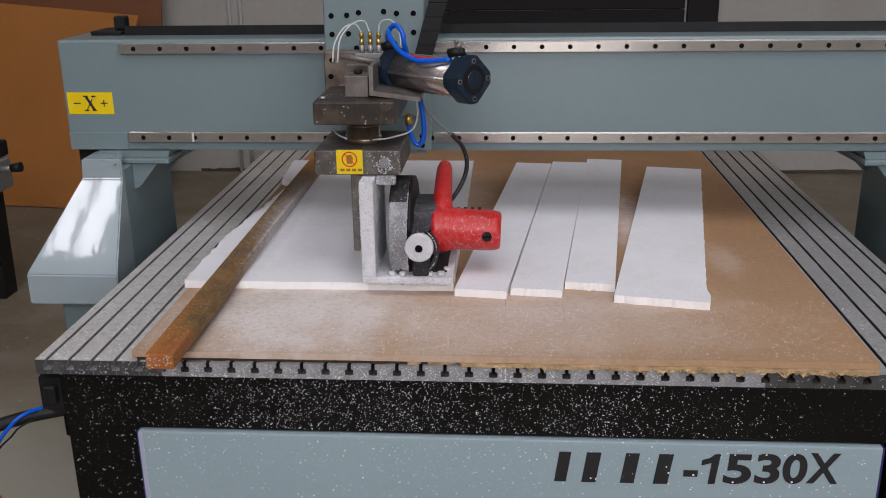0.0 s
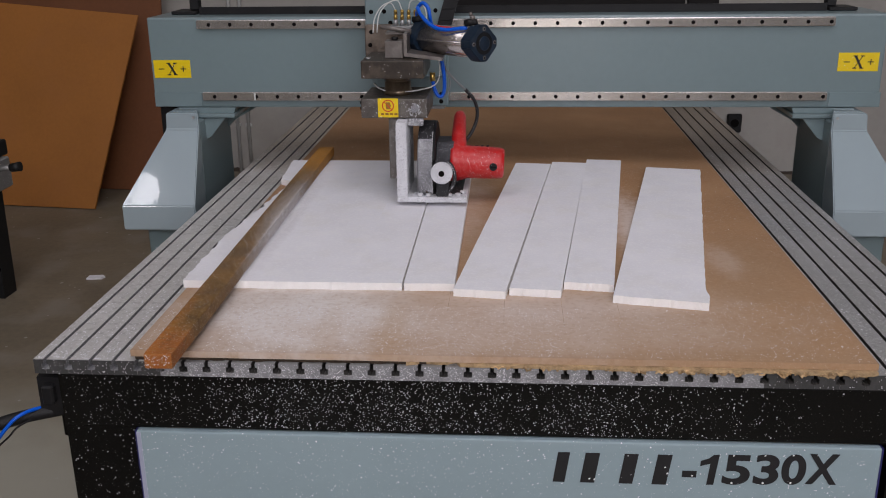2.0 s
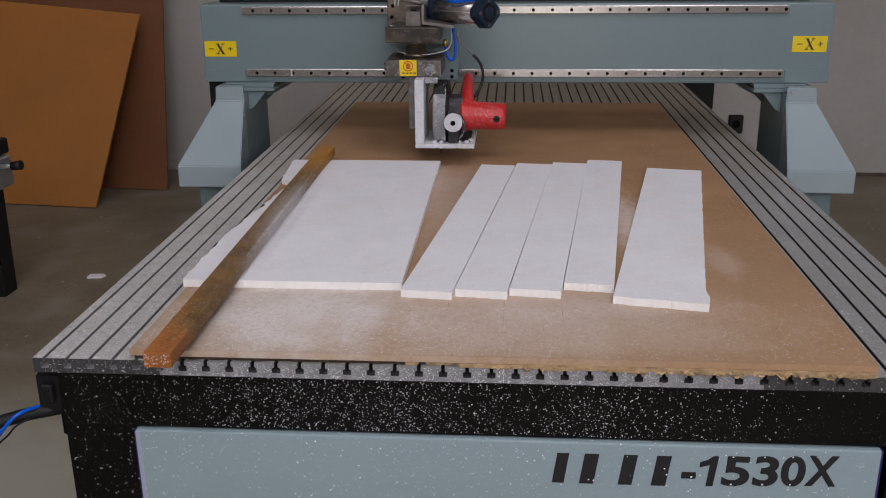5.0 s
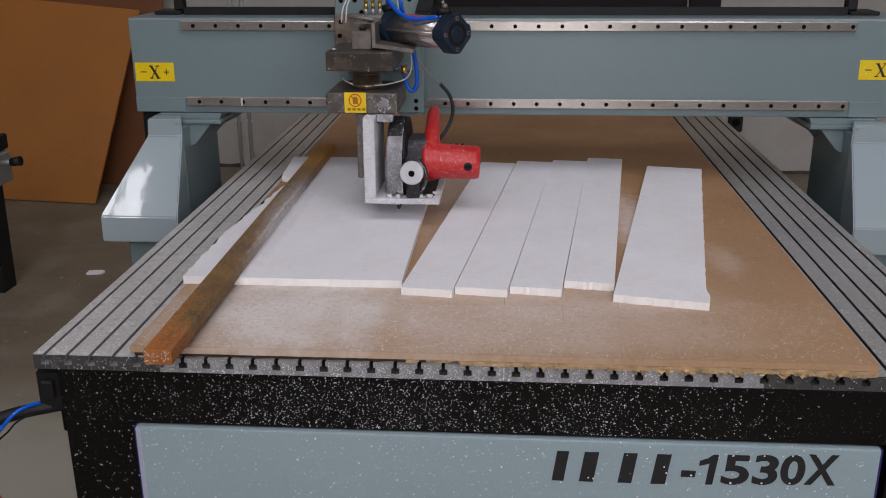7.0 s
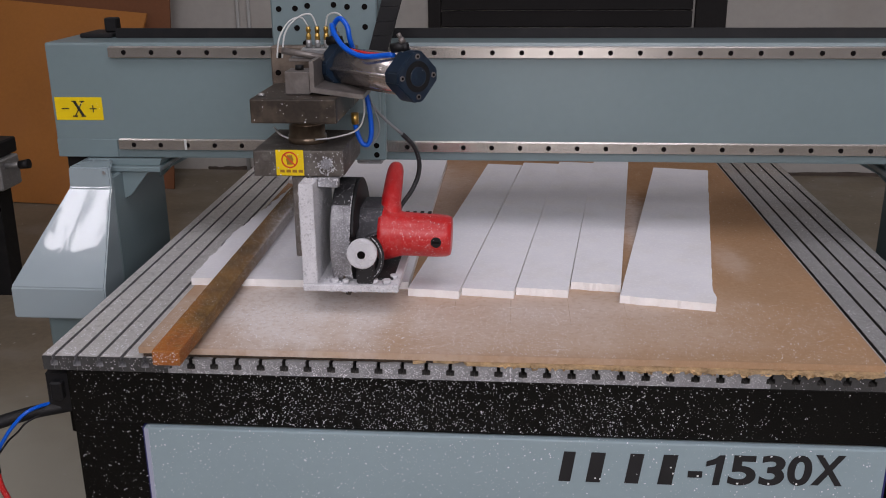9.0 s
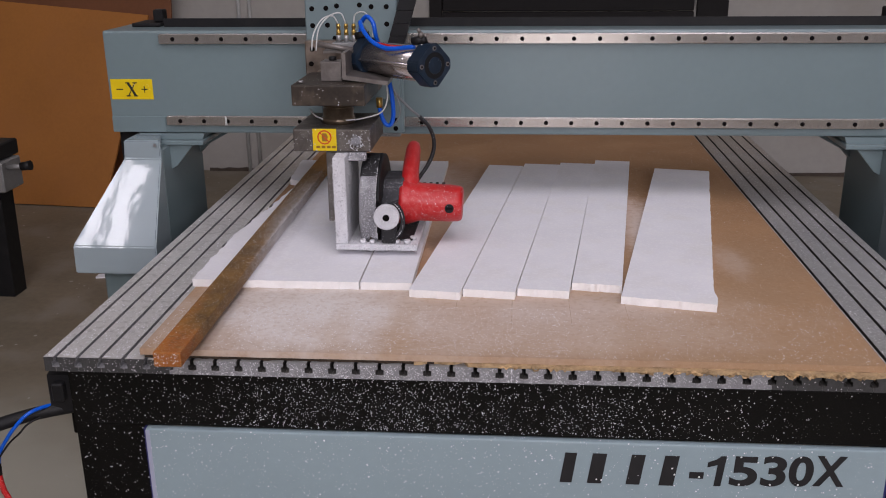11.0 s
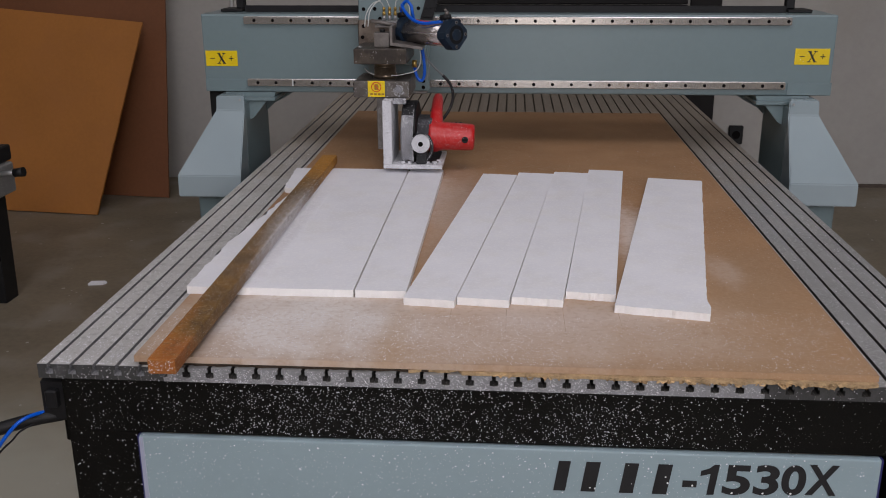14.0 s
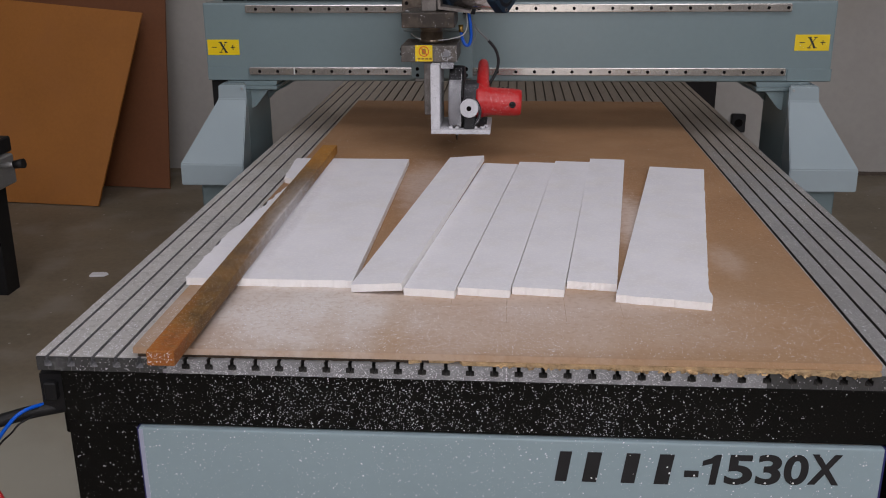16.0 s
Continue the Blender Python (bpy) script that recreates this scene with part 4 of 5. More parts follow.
# ---- the carriage that runs along the beam ----
def carriage():
    c = thing("tool_carriage", "pale blue carriage plate on the gantry rails", "machine carriage")
    bm = bmesh.new()
    box(bm, -0.095, 0.105, 0.375, 0.395, 0.175, 0.52, 0.003)
    part("carriage_plate", bm, M_BLUE_DIM, c)
    for x in (-0.082, 0.042):
        for z in (0.185, 0.3885):
            bm = bmesh.new()
            box(bm, x - 0.004, x + 0.052, 0.396, 0.446, z - 0.023, z + 0.023, 0.003)
            part("slide_block", bm, M_GREYST, c)
    for x in (-0.075, 0.085):
        for z in (0.187, 0.207):
            bm = bmesh.new()
            rod(bm, (x, 0.374, z), (x, 0.377, z), 0.006, seg=12)
            part("bolt_hole", bm, M_VOID, c)
    # drag chain that stands up from the carriage and leans back over the beam
    bm = bmesh.new()
    for k in range(13):
        u = k / 12
        x, y, z = 0.095 + 0.098 * u, 0.32 + 0.03 * u, 0.385 + 0.34 * u
        prism(bm, [(x - 0.019, z), (x + 0.019, z), (x + 0.0275, z + 0.0275), (x - 0.0105, z + 0.0275)], "y", y - 0.010, y + 0.010)
    part("drag_chain", bm, M_BLACKP, c, "black plastic drag chain")
    return c


# ---- the swivel head: origin at the front left lower corner of the saw's foot plate ----
def swivel_head():
    h = thing("swivel_head", "grey steel swivel head with a dust-caked angle bracket", "machine head")
    # slide plate with its rows of holes
    bm = bmesh.new()
    box(bm, -0.1145, 0.100, 0.335, 0.355, 0.26, 0.70, 0.003)
    plate = part("slide_plate", bm, M_BLUE_DIM, h, "pale blue slide plate with rows of bolt holes")
    hole = bmesh.new()
    rod(hole, (0, 0.0008, 0), (0, -0.0008, 0), 0.0058, seg=14)
    hole = mesh_of("bolt_hole", hole, M_VOID)
    for x, z in ((-0.083, 0.478), (-0.050, 0.479), (-0.025, 0.484), (0.028, 0.486), (0.055, 0.482), (0.090, 0.482), (-0.083, 0.440), (-0.048, 0.441), (0.090, 0.443), (-0.032, 0.411), (-0.083, 0.52), (-0.025, 0.525), (0.028, 0.527), (0.090, 0.523), (-0.083, 0.57), (0.0, 0.57), (0.09, 0.57)):
        repeat("bolt_hole", hole, plate, pose(x - 0.0145, 0.3345, z - 0.0065))
    # steel arm from the slide plate, upper block, neck, lower block
    bm = bmesh.new()
    box(bm, -0.112, 0.06, 0.302, 0.334, 0.29, 0.402, 0.003)
    box(bm, -0.07, 0.06, 0.2205, 0.3015, 0.29, 0.345, 0.003)
    arm = part("arm", bm, M_ARM, h, "stained grey-brown steel arm")
    for x, z in ((-0.094, 0.384), (-0.098, 0.350)):
        repeat("bolt_hole", hole, arm, pose(x, 0.3013, z))
    bm = bmesh.new()
    box(bm, -0.084, 0.068, 0.03, 0.22, 0.300, 0.343, 0.003, 2)
    up = part("upper_block", bm, M_BLOCK, h, "dull dark steel block")
    bm = bmesh.new()
    rod(bm, (-0.070, 0.06, 0.3435), (-0.070, 0.06, 0.348), 0.006, seg=12)
    part("bolt", bm, M_GREYST, up)
    bm = bmesh.new()
    turned(bm, (-0.006, 0.125, 0.2495), (-0.006, 0.125, 0.2995), [(0, 0.036), (0.25, 0.036), (0.26, 0.033), (0.62, 0.033), (0.63, 0.031), (0.72, 0.031), (0.73, 0.033), (1, 0.033)])
    part("neck", bm, M_NECK, h, "turned steel swivel neck")
    bm = bmesh.new()
    box(bm, -0.089, 0.074, 0.045, 0.235, 0.2015, 0.249, 0.003, 2)
    low = part("lower_block", bm, M_BLOCK2, h, "dull steel block sprinkled with foam grains")
    bm = bmesh.new()
    box(bm, 0.027, 0.064, 0.040, 0.060, 0.183, 0.201, 0.002)
    rod(bm, (0.044, 0.0445, 0.226), (0.044, 0.036, 0.226), 0.009, seg=16)
    rod(bm, (0.044, 0.0358, 0.226), (0.044, 0.033, 0.226), 0.005, seg=6)
    part("clamp_screw", bm, M_GUARD, low)
    for z in (0.222, 0.236):
        bm = bmesh.new()
        rod(bm, (-0.0895, 0.07, z), (-0.094, 0.07, z), 0.004, seg=10)
        part("side_screw", bm, M_BLACKP, low)
    # warning label
    bm = bmesh.new()
    box(bm, -0.047, 0.003, 0.0436, 0.0448, 0.204, 0.2505)
    lab = part("warning_label", bm, M_YELLOW, low, "yellow warning label with a red ring")
    bm = bmesh.new()
    N = 28
    ring = []
    for r in (0.0125, 0.0150):
        for y in (0.0434, 0.0428):
            ring.append([bm.verts.new((-0.022 + r * math.cos(2 * math.pi * i / N), y, 0.2325 + r * math.sin(2 * math.pi * i / N))) for i in range(N)])
    for a, b in ((0, 1), (1, 3), (3, 2), (2, 0)):
        for i in range(N):
            bm.faces.new((ring[a][i], ring[a][(i + 1) % N], ring[b][(i + 1) % N], ring[b][i]))
    prism(bm, [(-0.0315, 0.2410), (-0.0300, 0.2425), (-0.0125, 0.2240), (-0.0140, 0.2225)], "y", 0.0427, 0.0434)
    part("prohibition_ring", bm, M_REDINK, lab)
    bm = bmesh.new()
    prism(bm, [(-0.027, 0.224), (-0.017, 0.224), (-0.015, 0.234), (-0.018, 0.241), (-0.026, 0.241), (-0.028, 0.233)], "y", 0.0431, 0.0435)
    part("pictogram", bm, M_BROWNINK, lab)
    for i, x in enumerate((-0.040, -0.029, -0.018, -0.007)):
        bm = bmesh.new()
        box(bm, x, x + 0.008, 0.0430, 0.0435, 0.2095, 0.2145)
        part("text_bar", bm, M_BROWNINK, lab)
    # small square block and bent bracket on top
    bm = bmesh.new()
    box(bm, -0.030, 0.014, 0.075, 0.125, 0.3435, 0.384, 0.002, 2)
    part("cam_block", bm, M_DULL, h)
    bm = bmesh.new()
    rod(bm, (-0.008, 0.10, 0.3845), (-0.008, 0.10, 0.392), 0.008, seg=6)
    part("bolt", bm, M_BLACKP, h)
    bm = bmesh.new()
    rod(bm, (-0.045, 0.13, 0.414), (0.03, 0.13, 0.402), 0.006)
    box(bm, -0.035, 0.03, 0.135, 0.20, 0.394, 0.400, 0.001)
    part("piston_rod", bm, M_DULL, h, "steel piston rod with clevis")
    bm = bmesh.new()
    prism(bm, [(0.018, 0.350), (0.112, 0.338), (0.112, 0.346), (0.026, 0.358), (0.026, 0.404), (0.018, 0.404)], "y", 0.06, 0.15)
    part("cylinder_bracket", bm, M_DULL, h, "bent grey steel bracket")
    # pneumatic cylinder lying aslant
    a, b = Vector((0.044, 0.175, 0.381)), Vector((0.214, 0.005, 0.386))
    d = (b - a).normalized()
    bm = bmesh.new()
    rod(bm, a + d * 0.03, b - d * 0.035, 0.0305, seg=32)
    for i in range(4):
        w = math.pi / 2 * i
        q = d.to_track_quat("Z", "Y")
        o = q @ Vector((math.cos(w), math.sin(w), 0)) * 0.032
        rod(bm, a + d * 0.03 + o, b - d * 0.035 + o, 0.004, seg=8)
    cyl = part("cylinder_tube", bm, M_CYL, h, "brushed aluminium pneumatic cylinder tube")

    def cap(p, q0):
        bm = bmesh.new()
        Q = (q0 - p).to_track_quat("Z", "Y")
        out = []
        for i in range(4):
            for s in (-0.22, 0.22):
                w = math.pi / 2 * i + s
                out.append(Q @ Vector((math.cos(w), math.sin(w), 0)) * 0.0438)
        lo = [bm.verts.new(p + o) for o in out]
        hi = [bm.verts.new(q0 + o) for o in out]
        for i in range(8):
            bm.faces.new((lo[i], lo[(i + 1) % 8], hi[(i + 1) % 8], hi[i]))
        bm.faces.new(lo[::-1])
        f = bm.faces.new(hi)
        bmesh.ops.recalc_face_normals(bm, faces=bm.faces)
        bmesh.ops.bevel(bm, geom=list(bm.edges), offset=0.002, segments=2, affect="EDGES")
        return bm, Q

    bm, Q = cap(b - d * 0.036, b)
    end = part("end_cap", bm, M_NAVY, h, "dark navy diamond-set cylinder end cap")
    for i in range(4):
        w = math.pi / 2 * i
        o = Q @ Vector((math.cos(w), math.sin(w), 0)) * 0.0335
        bm = bmesh.new()
        rod(bm, b + o, b + o + d * 0.0015, 0.0046, seg=14)
        sc = part("cap_screw", bm, M_DULL, end)
        bm = bmesh.new()
        rod(bm, b + o + d * 0.0016, b + o + d * 0.0019, 0.0024, seg=6)
        part("hex_socket", bm, M_VOID, sc)
    bm = bmesh.new()
    turned(bm, b - d * 0.001, b + d * 0.0006, [(0, 0.026), (1, 0.026)], 40)
    part("cap_boss", bm, M_BLACKP, end)
    bm = bmesh.new()
    turned(bm, b + d * 0.0008, b + d * 0.0022, [(0, 0.0165), (0.8, 0.0165), (1, 0.0155)])
    part("cap_recess", bm, M_NAVY, end)
    bm, Q = cap(a, a + d * 0.032)
    part("rear_cap", bm, M_NAVY, h)
    # elbow fittings on the cylinder
    for p in (b - d * 0.022 + Vector((-0.006, 0.0, 0.036)), a + d * 0.016 + Vector((0.0, 0.0, 0.036))):
        bm = bmesh.new()
        rod(bm, p + Vector((0, 0, 0.005)), p + Vector((-0.003, 0, 0.018)), 0.0078, seg=16)
        rod(bm, p + Vector((-0.002, 0, 0.013)), p + Vector((-0.024, 0.006, 0.009)), 0.0082, seg=16)
        f = part("elbow_fitting", bm, M_BLACKP, h, "black push-in elbow fitting")
        bm = bmesh.new()
        rod(bm, p + Vector((0, 0, -0.004)), p + Vector((0, 0, 0.0048)), 0.0088, seg=6)
        part("thread_collar", bm, M_WHITECAB, f)
        bm = bmesh.new()
        rod(bm, p + Vector((-0.004, 0, 0.0182)), p + Vector((-0.008, 0, 0.026)), 0.0058, seg=12)
        rod(bm, p + Vector((-0.008, 0, 0.0262)), p + Vector((-0.012, 0, 0.034)), 0.0038, seg=10)
        part("fitting_screw", bm, M_DULL, f)
    # valve manifold with four brass fittings
    bm = bmesh.new()
    box(bm, -0.035, 0.045, 0.235, 0.275, 0.395, 0.405, 0.001)
    part("valve_manifold", bm, M_GREYST, h)
    for i in range(4):
        x = -0.0225 + i * 0.0172
        bm = bmesh.new()
        turned(bm, (x, 0.255, 0.4055), (x, 0.255, 0.420), [(0, 0.0058), (1, 0.0058)], 14)
        f = part("fitting_base", bm, M_GREYST, h)
        bm = bmesh.new()
        turned(bm, (x, 0.255, 0.4205), (x, 0.255, 0.445), [(0, 0.005), (0.4, 0.005), (0.42, 0.0036), (0.6, 0.0036), (0.62, 0.005), (1, 0.004)], 14)
        part("brass_fitting", bm, M_BRASS, f, "small brass fitting")
    # hoses and tubing
    def line(name, pts, r, mat, label):
        bm = bmesh.new()
        hose(bm, pts, r)
        part(name, bm, mat, h, label)

    line("air_hose", [(0.040, 0.175, 0.425), (0.044, 0.17, 0.455), (0.058, 0.16, 0.468), (0.072, 0.15, 0.455), (0.076, 0.15, 0.432), (0.080, 0.17, 0.405)], 0.0048, M_HOSE, "bright blue air hose")
    line("air_hose", [(0.046, 0.17, 0.440), (0.046, 0.14, 0.458), (0.056, 0.11, 0.445), (0.080, 0.08, 0.424), (0.115, 0.055, 0.4135), (0.172, 0.025, 0.420)], 0.0048, M_HOSE, "bright blue air hose")
    line("air_hose", [(0.102, 0.15, 0.338), (0.108, 0.15, 0.300), (0.110, 0.15, 0.262), (0.104, 0.15, 0.240), (0.093, 0.15, 0.240), (0.084, 0.15, 0.258), (0.080, 0.15, 0.280)], 0.0048, M_HOSE, "bright blue air hose in a hanging loop")
    line("air_tube", [(-0.0225, 0.255, 0.445), (-0.034, 0.25, 0.462), (-0.056, 0.24, 0.455), (-0.074, 0.23, 0.425), (-0.078, 0.22, 0.390)], 0.0017, M_WHITECAB, "thin pale air tube")
    line("air_tube", [(-0.0055, 0.255, 0.445), (-0.016, 0.25, 0.468), (-0.040, 0.24, 0.462), (-0.062, 0.23, 0.435), (-0.068, 0.22, 0.390)], 0.0017, M_WHITECAB, "thin pale air tube")
    line("air_tube", [(0.012, 0.255, 0.445), (0.018, 0.25, 0.466), (0.040, 0.24, 0.470), (0.058, 0.22, 0.450), (0.062, 0.21, 0.420)], 0.0017, M_WHITECAB, "thin pale air tube")
    line("air_tube", [(0.096, 0.15, 0.338), (0.099, 0.14, 0.298), (0.088, 0.12, 0.272), (0.050, 0.10, 0.262), (0.015, 0.095, 0.2585)], 0.0017, M_WHITECAB, "thin pale air tube round the neck")
    line("air_tube", [(-0.066, 0.12, 0.276), (-0.052, 0.10, 0.268), (-0.034, 0.09, 0.262)], 0.0018, M_WHITECAB, "thin pale air tube")
    line("air_tube", [(0.104, 0.16, 0.330), (0.118, 0.16, 0.295), (0.124, 0.16, 0.268), (0.116, 0.16, 0.246), (0.104, 0.16, 0.236)], 0.0017, M_CABLE, "thin grey air tube")
    # thin red line along the top of the cylinder
    line("red_line", [(0.085, 0.10, 0.419), (0.115, 0.075, 0.4165), (0.150, 0.05, 0.4165)], 0.003, M_RED, "thin red line along the cylinder")
    bm = bmesh.new()
    rod(bm, (0.080, 0.15, 0.277), (0.080, 0.15, 0.298), 0.007, seg=12)
    part("brass_fitting", bm, M_BRASS, h)
    line("power_cable", [(0.100, 0.17, 0.335), (0.110, 0.18, 0.305), (0.136, 0.20, 0.270), (0.160, 0.215, 0.245)], 0.0028, M_CABLE, "grey power cable")
    line("cable_sleeve", [(0.160, 0.215, 0.245), (0.180, 0.225, 0.220), (0.190, 0.23, 0.190), (0.188, 0.23, 0.160), (0.176, 0.220, 0.132), (0.158, 0.200, 0.108), (0.150, 0.170, 0.094)], 0.0046, M_BLACKD, "black rubber cable sleeve")
    # angle bracket that carries the saw
    bm = bmesh.new()
    box(bm, 0.0, 0.173, 0.0, 0.20, 0.0, 0.0125, 0.002, 2)
    part("foot_plate", bm, M_BRACKET, h, "steel foot plate caked with white dust")
    bm = bmesh.new()
    box(bm, 0.0, 0.026, 0.002, 0.17, 0.0127, 0.1985, 0.002, 2)
    part("upright_plate", bm, M_BRACKET, h, "steel upright plate caked with white dust")
    bm = bmesh.new()
    box(bm, -0.024, -0.0005, 0.06, 0.16, 0.045, 0.201, 0.002)
    part("back_post", bm, M_POST, h)
    for x, y, r in ((0.056, 0.012, 0.008), (0.076, 0.010, 0.007), (0.128, 0.014, 0.008), (0.150, 0.014, 0.009), (0.160, 0.04, 0.008)):
        bm = bmesh.new()
        rod(bm, (x, y, 0.0127), (x, y, 0.020), r * 0.85, seg=6)
        part("bolt", bm, M_BRACKET, h)
    return h


# ---- the electric saw, in the head's space ----
def electric_saw():
    s = thing("electric_saw", "red and black electric hand saw bolted to the bracket", "power saw")
    cy, cz = 0.105, 0.078
    # guard: a thick half disc with a rounded rim
    bm = bmesh.new()
    N = 40
    prof = [(0.050, 0.92), (0.052, 0.98), (0.056, 1.0), (0.081, 1.0), (0.085, 1.0), (0.087, 1.0)]
    rings = []
    for x, k in prof:
        ring = []
        for i in range(N):
            w = 2 * math.pi * i / N
            y, z = cy + 0.104 * k * math.cos(w), cz + 0.106 * k * math.sin(w)
            ring.append(bm.verts.new((x, y, max(z, 0.016))))
        rings.append(ring)
    for a, b in zip(rings, rings[1:]):
        for i in range(N):
            f = bm.faces.new((a[i], a[(i + 1) % N], b[(i + 1) % N], b[i]))
            f.smooth = True
    bm.faces.new(rings[0][::-1])
    bm.faces.new(rings[-1])
    guard = part("blade_guard", bm, (M_GUARD, M_BLACKD), s, "black cast blade guard, its lower half coated in dust")
    for f in guard.data.polygons:
        f.material_index = 1 if f.center.z > 0.148 or len(f.vertices) > 4 else 0
    bm = bmesh.new()
    rod(bm, (0.0705, 0.072, 0.026), (0.0745, 0.072, 0.026), 0.0565, seg=56, smooth=False)
    part("blade", bm, M_BLOCK, s, "steel saw blade reaching below the foot plate")
    # gear case
    bm = bmesh.new()
    sides = []
    for x, drop in ((0.0875, 0.0), (0.139, 0.022)):
        sides.append([bm.verts.new((x, y, z)) for y, z in ((0.17, 0.132), (0.088, 0.132), (0.072, 0.118), (0.064, 0.074 + drop), (0.105, 0.050), (0.17, 0.050))])
    for i in range(6):
        bm.faces.new((sides[0][i], sides[0][(i + 1) % 6], sides[1][(i + 1) % 6], sides[1][i]))
    bm.faces.new(sides[0][::-1])
    bm.faces.new(sides[1])
    bmesh.ops.recalc_face_normals(bm, faces=bm.faces)
    bmesh.ops.bevel(bm, geom=list(bm.edges), offset=0.003, segments=2, affect="EDGES")
    case = part("gear_case", bm, (M_BLACKD, M_CASE), s, "black gear case, its front grey with dust")
    for f in case.data.polygons:
        f.material_index = 1 if f.normal.y < -0.5 or f.normal.z > 0.9 and f.area > 0.0003 else 0
    # back rim of the guard
    bm = bmesh.new()
    turned(bm, (0.0872, cy + 0.004, cz), (0.0942, cy + 0.004, cz), [(0, 0.1045), (0.8, 0.1045), (1, 0.101)], 40)
    cut = bmesh.ops.bisect_plane(bm, geom=bm.verts[:] + bm.edges[:] + bm.faces[:], plane_co=(0, 0, 0.10), plane_no=(0, 0, -1), clear_outer=True)
    bmesh.ops.holes_fill(bm, edges=[e for e in cut["geom_cut"] if isinstance(e, bmesh.types.BMEdge)])
    part("guard_rim", bm, M_BLACKP, s, "clean black inner rim of the guard")
    # motor housing
    bm = bmesh.new()
    turned(bm, (0.128, cy, cz + 0.002), (0.263, cy, cz - 0.003), [(0, 0.050), (0.06, 0.052), (0.18, 0.048), (0.32, 0.0415), (0.8, 0.0405), (0.93, 0.039), (0.985, 0.036), (1.0, 0.030)])
    body = part("motor_housing", bm, M_RED, s, "red plastic motor housing")
    bm = bmesh.new()
    rod(bm, (0.236, cy - 0.0385, cz - 0.003), (0.236, cy - 0.042, cz - 0.003), 0.0098, seg=20)
    cap_ = part("brush_cap", bm, M_BLACKP, body, "black slotted brush cap")
    bm = bmesh.new()
    box(bm, 0.229, 0.243, cy - 0.0432, cy - 0.0421, cz - 0.0042, cz - 0.0018)
    part("slot", bm, M_VOID, cap_)
    bm = bmesh.new()
    for k in range(4):
        box(bm, 0.175 + k * 0.014, 0.182 + k * 0.014, cy + 0.002, cy + 0.018, cz + 0.030, cz + 0.0402, 0.001)
    part("vent_ribs", bm, M_BLACKP, body)
    # handle that rises and leans back
    bm = bmesh.new()
    P = [(0.154, 0.080, 0.046, 0.022, 0.024), (0.151, 0.088, 0.085, 0.0225, 0.026), (0.148, 0.108, 0.112, 0.0205, 0.024), (0.1465, 0.135, 0.136, 0.0185, 0.021), (0.146, 0.175, 0.155, 0.0175, 0.019), (0.1455, 0.212, 0.171, 0.0160, 0.017), (0.1455, 0.226, 0.1765, 0.0132, 0.0135), (0.1455, 0.234, 0.1795, 0.008, 0.0075), (0.1455, 0.238, 0.181, 0.003, 0.003)]
    rings = []
    for i, (x, y, z, rx, rd) in enumerate(P):
        q = P[min(i + 1, len(P) - 1)]
        p = P[max(i - 1, 0)]
        d = (Vector(q[:3]) - Vector(p[:3])).normalized()
        u = d.cross(Vector((1, 0, 0))).normalized()
        rings.append([bm.verts.new(Vector((x, y, z)) + Vector((1, 0, 0)) * rx * math.cos(2 * math.pi * k / 20) + u * rd * math.sin(2 * math.pi * k / 20)) for k in range(20)])
    for a, b in zip(rings, rings[1:]):
        for k in range(20):
            f = bm.faces.new((a[k], a[(k + 1) % 20], b[(k + 1) % 20], b[k]))
            f.smooth = True
    bm.faces.new(rings[0][::-1])
    bm.faces.new(rings[-1])
    part("handle", bm, M_RED, s, "red plastic handle")
    # depth knob and its curved guide
    bm = bmesh.new()
    turned(bm, (0.112, -0.024, 0.079), (0.112, -0.008, 0.079), [(0, 0.0235), (0.08, 0.0265), (0.9, 0.0265), (1, 0.025)], 36)
    k = part("depth_knob", bm, M_BRACKET, s, "round depth knob white with dust")
    bm = bmesh.new()
    rod(bm, (0.112, -0.0245, 0.079), (0.112, -0.0255, 0.079), 0.0072, seg=20)
    part("knob_hole", bm, M_VOID, k)
    bm = bmesh.new()
    rod(bm, (0.112, -0.008, 0.079), (0.112, 0.05, 0.079), 0.008, seg=14)
    part("knob_stud", bm, M_GREYST, s)
    bm = bmesh.new()
    arc = []
    for r in (0.038, 0.047):
        arc.append([(0.100 + r * math.cos(w), 0.062 + r * math.sin(w) * 1.1) for w in [radians(a) for a in range(-68, 62, 13)]])
    prism(bm, arc[0] + arc[1][::-1], "y", 0.010, 0.016)
    part("depth_guide", bm, M_BLACKD, s, "curved dusty depth guide")
    bm = bmesh.new()
    box(bm, 0.056, 0.160, 0.03, 0.18, 0.0128, 0.0165, 0.001)
    box(bm, 0.096, 0.128, 0.006, 0.030, 0.0128, 0.050, 0.003)
    part("shoe", bm, M_BLACKD, s, "dusty steel shoe")
    return s


